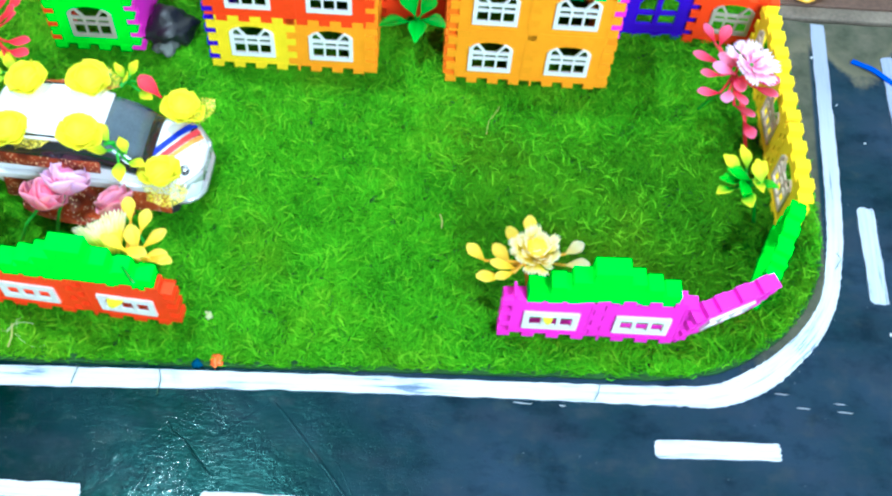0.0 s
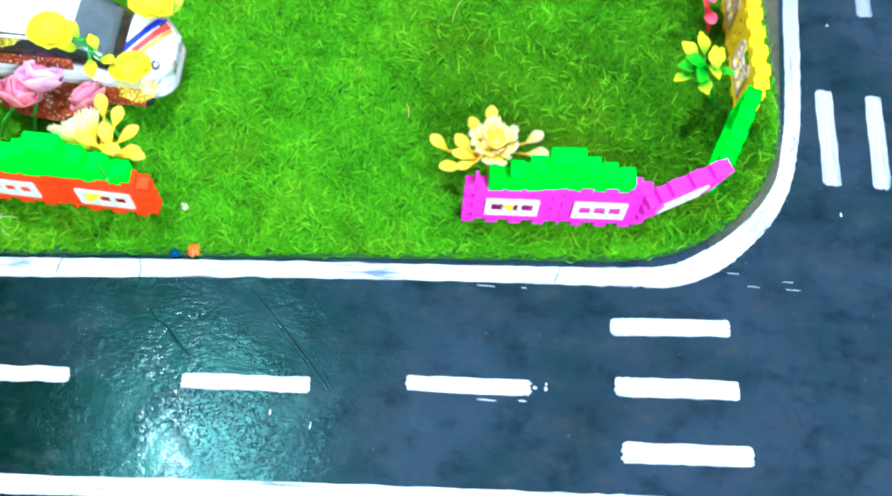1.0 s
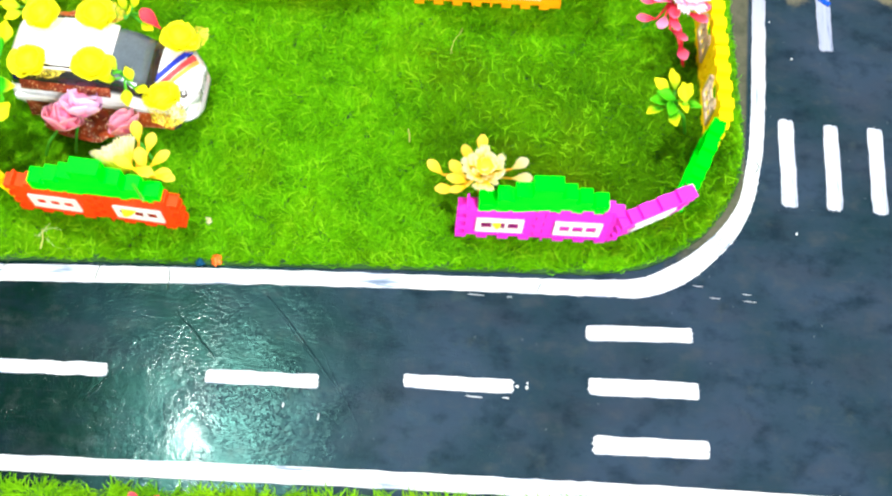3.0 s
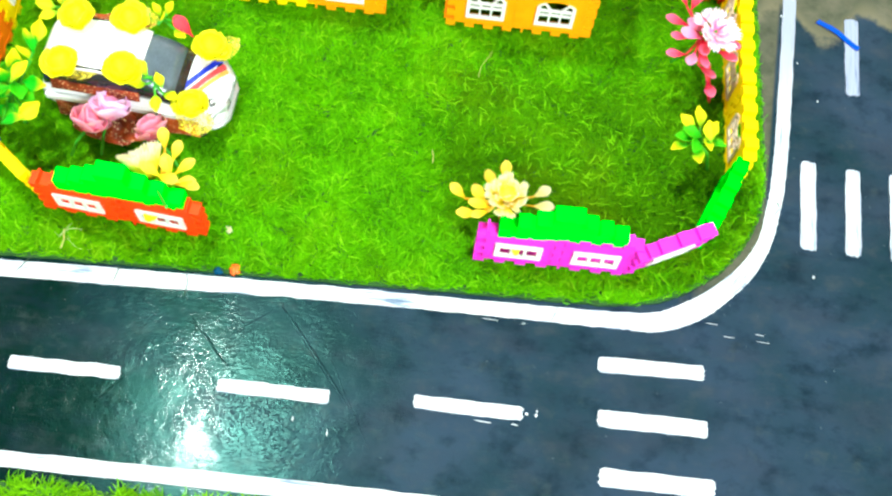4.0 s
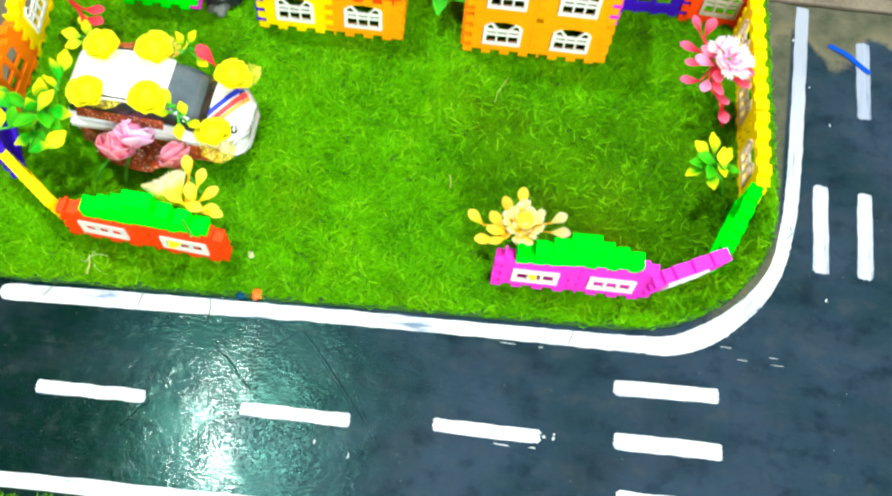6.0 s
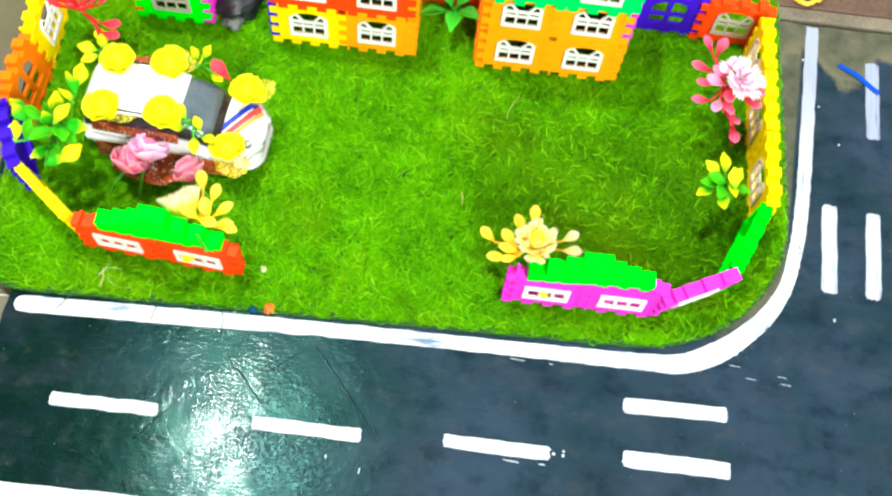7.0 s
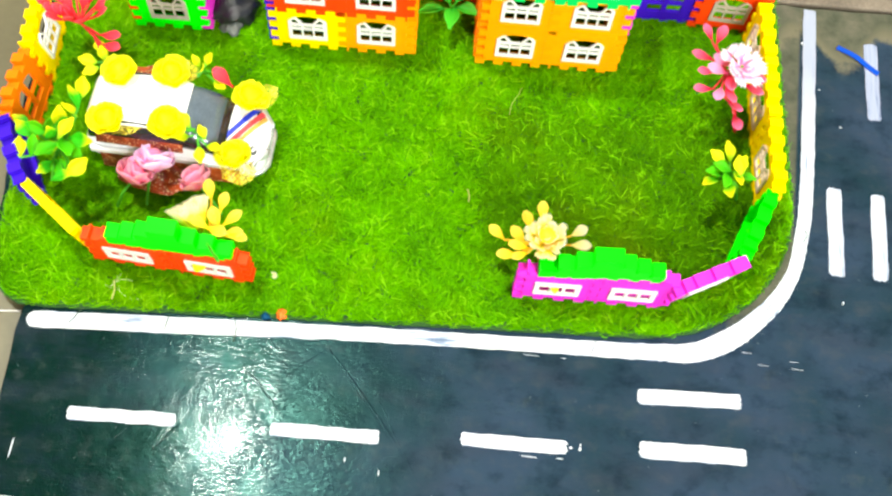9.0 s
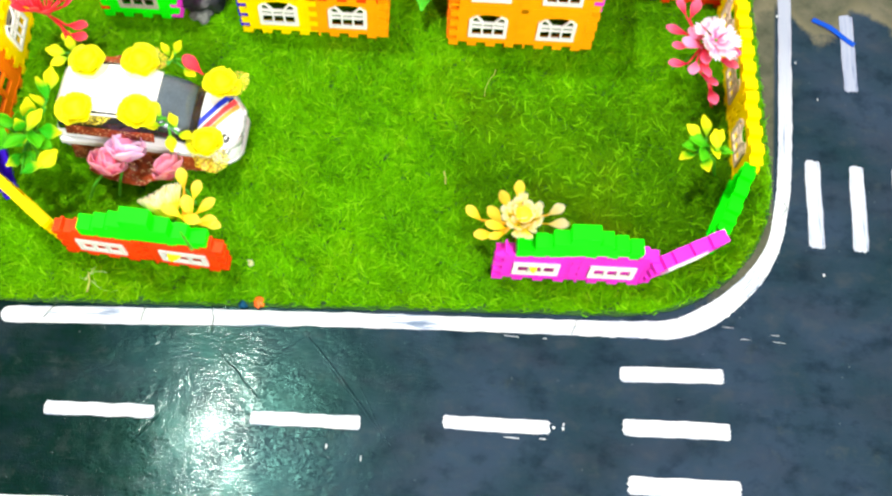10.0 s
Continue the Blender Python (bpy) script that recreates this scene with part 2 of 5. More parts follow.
def paint_material(name, turning, thin=0.0, full=(0.62, 0.64, 0.67)):
    """Brushed white emulsion: streaks run along x, or along a line that turns, by its brush attribute."""
    m = bpy.data.materials.new(name)
    m.use_nodes = True
    nt = m.node_tree
    b = nt.nodes["Principled BSDF"]
    tc = nt.nodes.new("ShaderNodeTexCoord")

    where = tc.outputs["Object"]
    if turning:
        way = nt.nodes.new("ShaderNodeAttribute")
        way.attribute_name = "brush"
        where = way.outputs["Vector"]
    mp = nt.nodes.new("ShaderNodeMapping")
    socket(mp, "Scale", (22.0, 540.0, 1.0))
    nt.links.new(where, mp.inputs["Vector"])
    strokes = nt.nodes.new("ShaderNodeTexNoise")
    socket(strokes, "Scale", 1.0), socket(strokes, "Detail", 5.0), socket(strokes, "Roughness", 0.7)
    nt.links.new(mp.outputs["Vector"], strokes.inputs["Vector"])
    out = strokes.outputs["Fac"]
    if thin:
        less = nt.nodes.new("ShaderNodeMath")
        less.operation = "SUBTRACT"
        socket(less, 1, thin)
        nt.links.new(out, less.inputs[0])
        out = less.outputs[0]
    # some stretches were painted with a nearly dry brush
    dry = nt.nodes.new("ShaderNodeTexNoise")
    socket(dry, "Scale", 24.0), socket(dry, "Detail", 3.0)
    nt.links.new(tc.outputs["Object"], dry.inputs["Vector"])
    lack = nt.nodes.new("ShaderNodeMapRange")
    socket(lack, "From Min", 0.50), socket(lack, "From Max", 0.68), socket(lack, "To Min", 0.0), socket(lack, "To Max", 0.10)
    nt.links.new(dry.outputs["Fac"], lack.inputs["Value"])
    worn = nt.nodes.new("ShaderNodeMath")
    worn.operation = "SUBTRACT"
    nt.links.new(out, worn.inputs[0])
    nt.links.new(lack.outputs["Result"], worn.inputs[1])
    out = worn.outputs[0]
    ramp = nt.nodes.new("ShaderNodeValToRGB")
    e = ramp.color_ramp.elements
    e[0].position, e[0].color = 0.29, (full[0] * 0.16, full[1] * 0.23, full[2] * 0.36, 1)
    e[1].position, e[1].color = 0.58, (*full, 1)
    e.new(0.34).color = (full[0] * 0.42, full[1] * 0.49, full[2] * 0.63, 1)
    e.new(0.385).color = (full[0] * 0.78, full[1] * 0.82, full[2] * 0.93, 1)
    nt.links.new(out, ramp.inputs["Fac"])
    color = ramp.outputs["Color"]
    if turning:
        # the line turns duller and bluer towards its far end
        along = nt.nodes.new("ShaderNodeSeparateXYZ")
        nt.links.new(where, along.inputs[0])
        far = nt.nodes.new("ShaderNodeMapRange")
        socket(far, "From Min", 0.50), socket(far, "From Max", 0.66), socket(far, "To Max", 0.85)
        nt.links.new(along.outputs["X"], far.inputs["Value"])
        mx = nt.nodes.new("ShaderNodeMix")
        mx.data_type = "RGBA"
        mx.inputs["B"].default_value = (0.24, 0.27, 0.37, 1)
        nt.links.new(far.outputs["Result"], mx.inputs["Factor"])
        nt.links.new(color, mx.inputs["A"])
        color = mx.outputs["Result"]
    nt.links.new(color, b.inputs["Base Color"])
    socket(b, "Roughness", 0.55), socket(b, "Specular IOR Level", 0.2)
    bp = nt.nodes.new("ShaderNodeBump")
    socket(bp, "Strength", 0.4), socket(bp, "Distance", 0.0005)
    nt.links.new(out, bp.inputs["Height"])
    nt.links.new(bp.outputs["Normal"], b.inputs["Normal"])
    return m


ORANGE = material("orange_plastic", (0.95, 0.345, 0.003), 0.48, per_object=0.06, spec=0.09)
# orange darkened and reddened to carry the left fence's shade; also a house side
DEEP_SHADE_ORANGE = material("deep_orange_plastic", (0.90, 0.19, 0.003), 0.48, per_object=0.06, spec=0.09)
RED = material("red_orange_plastic", (0.88, 0.055, 0.004), 0.48, per_object=0.06, spec=0.09)
YELLOW = material("yellow_plastic", (0.95, 0.68, 0.001), 0.48, per_object=0.04, spec=0.09)
GREEN = material("green_plastic", (0.003, 0.84, 0.004), 0.5, per_object=0.05, spec=0.08)
MINT = material("mint_green_plastic", (0.006, 0.74, 0.12), 0.48, per_object=0.05, spec=0.09)
MAGENTA = material("magenta_plastic", (0.82, 0.030, 0.59), 0.48, per_object=0.05, spec=0.09)
BLUE = material("blue_violet_plastic", (0.040, 0.006, 0.52), 0.48, per_object=0.05, spec=0.09)
WHITE = material("white_plastic", (0.82, 0.80, 0.78), 0.35, vary=0.06)
BEIGE_WINDOW = material("pinkish_beige_plastic", (0.66, 0.52, 0.40), 0.4, vary=0.08)
GREY_WINDOW = material("beige_grey_plastic", (0.42, 0.37, 0.30), 0.4, vary=0.08)
PAINT, PAINT_EDGE = paint_material("white_road_paint", False, 0.02), paint_material("white_edge_paint", True, 0.02)
PAINT_DULL = paint_material("dull_white_road_paint", False, 0.03, (0.30, 0.33, 0.42))
PAINT_BLUISH = paint_material("bluish_white_road_paint", False, 0.03, (0.47, 0.50, 0.57))
TURF_BACK = material("turf_backing", (0.012, 0.07, 0.004), 0.8, vary=0.3, bump=0.3)
FLOOR_TILE = material("beige_floor_tile", (0.118, 0.104, 0.052), 0.4, vary=0.15, blotch=12, grain=200)
WALL = material("cream_wall_paint", (0.50, 0.47, 0.41), 0.7, vary=0.05, blotch=4, grain=120)
CEILING = material("white_ceiling_paint", (0.74, 0.74, 0.72), 0.8, vary=0.04, blotch=4, grain=120)
WOOD = material("brown_wood", (0.115, 0.066, 0.048), 0.45, vary=0.55, blotch=30, grain=300)
WOOD_EDGE = material("greyed_wood_edge", (0.165, 0.135, 0.105), 0.5, vary=0.5, blotch=45, grain=400)
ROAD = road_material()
GRASS = grass_material("turf_blades", (0.024, 0.120, 0.001), (0.114, 0.41, 0.001), (0.145, 0.29, 0.001))
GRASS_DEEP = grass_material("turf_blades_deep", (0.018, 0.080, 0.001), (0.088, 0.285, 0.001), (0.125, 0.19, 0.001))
GRASS_PALE = grass_material("turf_blades_pale", (0.03, 0.15, 0.002), (0.17, 0.43, 0.004), (0.24, 0.38, 0.004))
GRASS_STRAY = grass_material("turf_blades_stray", (0.06, 0.28, 0.002), (0.20, 0.52, 0.006), (0.28, 0.44, 0.012))

# ---------------------------------------------------------------- mesh helpers


def mesh_from(name, bm, mats, smooth=False):
    me = bpy.data.meshes.new(name)
    bm.normal_update()
    bm.to_mesh(me)
    bm.free()
    for m in mats if isinstance(mats, (list, tuple)) else [mats]:
        me.materials.append(m)
    if smooth:
        me.polygons.foreach_set("use_smooth", [True] * len(me.polygons))
    return me


def part(name, data, mat, parent, label="", at=None, smooth=False):
    """One mesh object under a thing or a part; data is a bmesh or a shared mesh."""
    if isinstance(data, bmesh.types.BMesh):
        data = mesh_from(name, data, mat, smooth)
    ob = new(name, data)
    ob.parent = parent
    if at is not None:
        ob.matrix_basis = at
    if label:
        ob["label"] = label
    return ob


def thing(name, m, label, category, group="", kind=""):
    ob = new(name)
    ob.empty_display_size = 0.01
    ob.matrix_basis = m
    return tagged(ob, label, category, group, kind)


def single(name, bm, mats, m, label, category, group="", kind="", smooth=False):
    ob = new(name, mesh_from(name, bm, mats, smooth))
    ob.matrix_basis = m
    return tagged(ob, label, category, group, kind)


def box(bm, x0, x1, y0, y1, z0, z1, bevel=0.0):
    r = bmesh.ops.create_cube(bm, size=1.0)
    vs = r["verts"]
    for v in vs:
        v.co = (x0 + (v.co.x + 0.5) * (x1 - x0), y0 + (v.co.y + 0.5) * (y1 - y0), z0 + (v.co.z + 0.5) * (z1 - z0))
    if bevel:
        es = list({e for v in vs for e in v.link_edges})
        bmesh.ops.bevel(bm, geom=es, offset=bevel, segments=2, profile=0.6, affect="EDGES")
    return bm


def boxes(*rows, bevel=0.0):
    bm = bmesh.new()
    for r in rows:
        box(bm, *r, bevel=bevel)
    return bm


def cells(bm, xs, zs, full, y0, y1):
    """Extrudes the filled cells of an uneven grid in x and z between y0 and y1."""
    nx, nz = len(xs) - 1, len(zs) - 1
    cache = {}

    def vert(i, k, y):
        key = (i, k, y)
        if key not in cache:
            cache[key] = bm.verts.new((xs[i], y, zs[k]))
        return cache[key]

    def on(i, k):
        return 0 <= i < nx and 0 <= k < nz and full(i, k)

    for i in range(nx):
        for k in range(nz):
            if not on(i, k):
                continue
            bm.faces.new([vert(i, k, y0), vert(i + 1, k, y0), vert(i + 1, k + 1, y0), vert(i, k + 1, y0)])
            bm.faces.new([vert(i, k, y1), vert(i, k + 1, y1), vert(i + 1, k + 1, y1), vert(i + 1, k, y1)])
            if not on(i - 1, k):
                bm.faces.new([vert(i, k, y0), vert(i, k + 1, y0), vert(i, k + 1, y1), vert(i, k, y1)])
            if not on(i + 1, k):
                bm.faces.new([vert(i + 1, k, y0), vert(i + 1, k, y1), vert(i + 1, k + 1, y1), vert(i + 1, k + 1, y0)])
            if not on(i, k - 1):
                bm.faces.new([vert(i, k, y0), vert(i, k, y1), vert(i + 1, k, y1), vert(i + 1, k, y0)])
            if not on(i, k + 1):
                bm.faces.new([vert(i, k + 1, y0), vert(i + 1, k + 1, y0), vert(i + 1, k + 1, y1), vert(i, k + 1, y1)])


def soften(bm, size, angle=50):
    es = [e for e in bm.edges if len(e.link_faces) == 2 and e.calc_face_angle(0) > radians(angle)]
    bmesh.ops.bevel(bm, geom=es, offset=size, segments=1, affect="EDGES", clamp_overlap=True)


def tube(points, radius, sides=7, taper=1.0):
    """A round stem along points."""
    bm = bmesh.new()
    pts = [Vector(p) for p in points]
    rings = []
    for i, p in enumerate(pts):
        d = (pts[min(i + 1, len(pts) - 1)] - pts[max(i - 1, 0)]).normalized()
        u = d.orthogonal().normalized()
        v = d.cross(u)
        r = radius * (1 + (taper - 1) * i / max(1, len(pts) - 1))
        rings.append([bm.verts.new(p + r * (math.cos(2 * math.pi * k / sides) * u + math.sin(2 * math.pi * k / sides) * v)) for k in range(sides)])
    for a, b in zip(rings, rings[1:]):
        for k in range(sides):
            bm.faces.new([a[k], a[(k + 1) % sides], b[(k + 1) % sides], b[k]])
    bm.faces.new(rings[0][::-1])
    bm.faces.new(rings[-1])
    bmesh.ops.recalc_face_normals(bm, faces=bm.faces)
    return bm


def loft(rings, cap=True):
    bm = bmesh.new()
    vr = [[bm.verts.new(p) for p in ring] for ring in rings]
    n = len(vr[0])
    for a, b in zip(vr, vr[1:]):
        for k in range(n):
            bm.faces.new([a[k], a[(k + 1) % n], b[(k + 1) % n], b[k]])
    if cap:
        bm.faces.new(vr[0][::-1])
        bm.faces.new(vr[-1])
    bmesh.ops.recalc_face_normals(bm, faces=bm.faces)
    return bm


def flat_outline(points, z0, z1):
    """A thin plate with the given outline."""
    bm = bmesh.new()
    lo = [bm.verts.new((x, y, z0)) for x, y in points]
    hi = [bm.verts.new((x, y, z1)) for x, y in points]
    n = len(points)
    bm.faces.new(hi)
    bm.faces.new(lo[::-1])
    for k in range(n):
        bm.faces.new([lo[k], lo[(k + 1) % n], hi[(k + 1) % n], hi[k]])
    bmesh.ops.recalc_face_normals(bm, faces=bm.faces)
    return bm


# ---------------------------------------------------------------- the room
T = 0.12
single("floor", boxes((ROOM_X0 - T, ROOM_X1 + T, ROOM_Y0 - T, ROOM_Y1 + T, FLOOR_Z - 0.1, FLOOR_Z)), FLOOR_TILE, Matrix(),
       "beige floor under the model", "floor", kind="structure")
single("ceiling", boxes((ROOM_X0 - T, ROOM_X1 + T, ROOM_Y0 - T, ROOM_Y1 + T, ROOM_H, ROOM_H + 0.1)), CEILING, Matrix(),
       "plain white painted ceiling", "ceiling", kind="structure")
single("wall_north", boxes((ROOM_X0 - T, ROOM_X1 + T, ROOM_Y1, ROOM_Y1 + T, FLOOR_Z, ROOM_H)), WALL, Matrix(), "plain cream painted wall", "wall", kind="structure")
single("wall_west", boxes((ROOM_X0 - T, ROOM_X0, ROOM_Y0, ROOM_Y1, FLOOR_Z, ROOM_H)), WALL, Matrix(), "plain cream painted wall", "wall", kind="structure")
single("wall_east", boxes((ROOM_X1, ROOM_X1 + T, ROOM_Y0, ROOM_Y1, FLOOR_Z, ROOM_H)), WALL, Matrix(), "plain cream painted wall", "wall", kind="structure")
single("wall_south", boxes((ROOM_X0 - T, FILL_WINDOW_X - 0.55, ROOM_Y0 - T, ROOM_Y0, FLOOR_Z, ROOM_H), (FILL_WINDOW_X + 0.55, ROOM_X1 + T, ROOM_Y0 - T, ROOM_Y0, FLOOR_Z, ROOM_H),
                           (FILL_WINDOW_X - 0.55, FILL_WINDOW_X + 0.55, ROOM_Y0 - T, ROOM_Y0, FLOOR_Z, 0.9), (FILL_WINDOW_X - 0.55, FILL_WINDOW_X + 0.55, ROOM_Y0 - T, ROOM_Y0, 2.0, ROOM_H)), WALL, Matrix(),
       "plain cream painted wall with an opening added for front light", "wall", kind="structure")
# unseen window, added so that faces towards the camera get light
win = thing("window_1", pose(FILL_WINDOW_X, ROOM_Y0 - 0.06, 0.9), "white frame of an unseen window added for front light", "window", kind="structure")
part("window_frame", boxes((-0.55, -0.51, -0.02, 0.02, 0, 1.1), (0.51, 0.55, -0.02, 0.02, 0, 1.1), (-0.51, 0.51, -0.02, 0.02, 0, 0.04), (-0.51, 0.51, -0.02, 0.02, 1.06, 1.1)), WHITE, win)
lamp = thing("ceiling_light", pose(-0.413, 0.56, ROOM_H), "round white ceiling lamp, switched on", "lamp")
bm = bmesh.new()
bmesh.ops.create_cone(bm, cap_ends=True, segments=40, radius1=0.16, radius2=0.15, depth=0.10, matrix=Matrix.Translation((0, 0, -0.05)))
part("housing", bm, WHITE, lamp)

# ---------------------------------------------------------------- the board, its road and turf


def wavy(points, amount, scale=70.0, seed=0.0):
    """An outline with brush-made unevenness."""
    return [(x + amount * noise.noise((x * scale, y * scale, seed)), y + amount * noise.noise((x * scale, y * scale, seed + 9))) for x, y in points]


def dense(points, step):
    out = []
    for (x0, y0), (x1, y1) in zip(points, points[1:] + points[:1]):
        n = max(1, round(math.hypot(x1 - x0, y1 - y0) / step))
        out += [(x0 + (x1 - x0) * k / n, y0 + (y1 - y0) * k / n) for k in range(n)]
    return out


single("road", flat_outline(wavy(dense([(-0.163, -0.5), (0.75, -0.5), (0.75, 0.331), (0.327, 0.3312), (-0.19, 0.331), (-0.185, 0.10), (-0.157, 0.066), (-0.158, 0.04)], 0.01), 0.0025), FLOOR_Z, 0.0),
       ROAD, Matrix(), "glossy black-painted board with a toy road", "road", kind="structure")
plank = thing("wooden_board", pose(0.20, 0.334, FLOOR_Z), "scuffed brown wooden board behind the model", "board")
part("plank", boxes((0, 0.7, 0.011, 0.286, 0, 0.014), bevel=0.001), WOOD, plank)
part("edge_strip", boxes((0, 0.7, 0, 0.0108, 0, 0.0128), bevel=0.0012), WOOD_EDGE, plank, "greyish worn front edge")


def spline(points, n):
    """Catmull-Rom through points."""
    p = [Vector((*q, 0)) for q in points]
    p = [2 * p[0] - p[1]] + p + [2 * p[-1] - p[-2]]
    out = []
    for i in range(1, len(p) - 2):
        for k in range(n):
            t = k / n
            a, b, c, d = p[i - 1:i + 3]
            out.append(0.5 * (2 * b + (c - a) * t + (2 * a - 5 * b + 4 * c - d) * t * t + (3 * b - 3 * c + d - a) * t ** 3))
    return out + [p[-2]]


def painted_line(name, centre, widths, label, seed):
    """A hand-painted line: a thin plate of paint with uneven edges."""
    c = spline(centre, 24)
    c = [c[0].lerp(c[1], f) for f in (0, 0.06, 0.2, 0.45, 0.75)] + c[1:]
    left, right = [], []
    for i, q in enumerate(c):
        d = (c[min(i + 1, len(c) - 1)] - c[max(i - 1, 0)]).normalized()
        s = Vector((-d.y, d.x, 0))
        f = i / (len(c) - 1) * (len(widths) - 1)
        k = min(int(f), len(widths) - 2)
        w = (widths[k] + (widths[k + 1] - widths[k]) * (f - k)) / 2
        wl = w + 0.0007 * noise.noise((i * 0.35, seed, 0)) + 0.0004 * noise.noise((i * 1.3, seed, 4))
        wr = w + 0.0007 * noise.noise((i * 0.35, seed, 8)) + 0.0004 * noise.noise((i * 1.3, seed, 12))
        cap = math.sqrt(max(0.06, 1 - max(0.0, 1 - (q - c[0]).length / widths[0] * 2.2) ** 2))
        wl, wr = wl * cap, wr * cap
        left.append(q + s * wl)
        right.append(q - s * wr)
    bm = bmesh.new()
    way = bm.verts.layers.float_vector.new("brush")
    run = [0.0]
    for p, q in zip(c, c[1:]):
        run.append(run[-1] + (q - p).length)
    rows = []
    for side, z in ((left, 0.0), (left, 0.0006), (right, 0.0006), (right, 0.0)):
        row = [bm.verts.new((v.x, v.y, z)) for v in side]
        for v, at, mid in zip(row, run, c):
            off = (Vector((v.co.x, v.co.y, 0)) - mid).length
            v[way] = (at, off if side is left else -off, seed)
        rows.append(row)
    for a, b in zip(rows, rows[1:]):
        for i in range(len(a) - 1):
            bm.faces.new([a[i], a[i + 1], b[i + 1], b[i]])
    for i in (0, len(left) - 1):
        bm.faces.new([r[i] for r in rows])
    bmesh.ops.recalc_face_normals(bm, faces=bm.faces)
    return single(name, bm, PAINT_EDGE, Matrix(), label, "road line", kind="structure")


painted_line("kerb_line", [(-0.153, 0.0555), (-0.06, 0.058), (0.05, 0.0607), (0.16, 0.0618), (0.225, 0.0625), (0.250, 0.0642), (0.2715, 0.0738), (0.2885, 0.0868), (0.3045, 0.1035),
                           (0.3162, 0.1235), (0.3230, 0.1475), (0.3275, 0.1705), (0.3340, 0.225), (0.3440, 0.329)],
             [0.010, 0.0105, 0.009, 0.009, 0.0105, 0.0122, 0.0136, 0.0118, 0.0104, 0.0084, 0.0088, 0.0090, 0.0092, 0.0088], "white painted road edge line with brush marks", 1.0)
painted_line("kerb_line_near", [(-0.150, -0.0535), (0.05, -0.0548), (0.17, -0.0565), (0.27, -0.0585), (0.48, -0.064)], [0.008, 0.0095, 0.0095, 0.010, 0.010], "white painted road edge line beside the near turf", 2.0)


def dash(x, y, length, width, turn, label, group, seed):
    n = []
    r = width * 0.2
    for cx, cy, a0 in ((length / 2 - r, width / 2 - r, 0), (-length / 2 + r, width / 2 - r, 90), (-length / 2 + r, -width / 2 + r, 180), (length / 2 - r, -width / 2 + r, 270)):
        n += [(cx + r * math.cos(radians(a0 + 30 * k)), cy + r * math.sin(radians(a0 + 30 * k))) for k in range(4)]
    pts = wavy(wavy(dense(n, 0.0007), 0.0006, 90.0, seed), 0.0003, 700.0, seed)
    # the brush left ragged ends
    pts = [(x + max(0.0, abs(x) / length * 2 - 0.93) * 14 * 0.0016 * noise.noise((y * 900, seed * 3.1, 2 if x > 0 else 7)), y) for x, y in pts]
    single("lane_marking", flat_outline(pts, 0.0, 0.0006), PAINT if turn < 45 else PAINT_DULL if y > 0.2 else PAINT_BLUISH, pose(x, y, 0, 0, 0, turn), label, "road marking", group)


CENTRE = ("short white painted lane dash on the black road", "lane dashes along the road")
CROSS = ("white painted crossing bar on the black road", "bars of the crossing")
for k, (x, y, l, w, a) in enumerate([(-0.0865, 0.0003, 0.062, 0.0076, 0), (0.031, -0.0013, 0.063, 0.0078, -0.7), (0.1412, 0.0003, 0.062, 0.0078, -1.2), (0.383, 0.272, 0.063, 0.0095, 86.5)]):
    dash(x, y, l, w, a, *CENTRE, k)
for k, (x, y, l, w, a) in enumerate([(0.2457, 0.0345, 0.062, 0.0092, 1), (0.2465, 0.0017, 0.063, 0.0098, -0.5), (0.2492, -0.032, 0.065, 0.0105, -0.5),
                                     (0.3457, 0.1537, 0.063, 0.0095, 86.5), (0.3743, 0.152, 0.061, 0.0096, 86), (0.4027, 0.151, 0.062, 0.0096, 85.5)]):
    dash(x, y, l, w, a, *CROSS, 20 + k)


def rounded(x0, x1, y0, y1, radii):
    """Signed distance to a rectangle with a radius for each corner (left-near, right-near, right-far, left-far)."""
    cx, cy, hx, hy = (x0 + x1) / 2, (y0 + y1) / 2, (x1 - x0) / 2, (y1 - y0) / 2

    def sd(x, y):
        px, py = x - cx, y - cy
        r = np.where(py < 0, np.where(px < 0, radii[0], radii[1]), np.where(px < 0, radii[3], radii[2]))
        qx, qy = np.abs(px) - hx + r, np.abs(py) - hy + r
        return np.minimum(np.maximum(qx, qy), 0) + np.hypot(np.maximum(qx, 0), np.maximum(qy, 0)) - r
    return sd


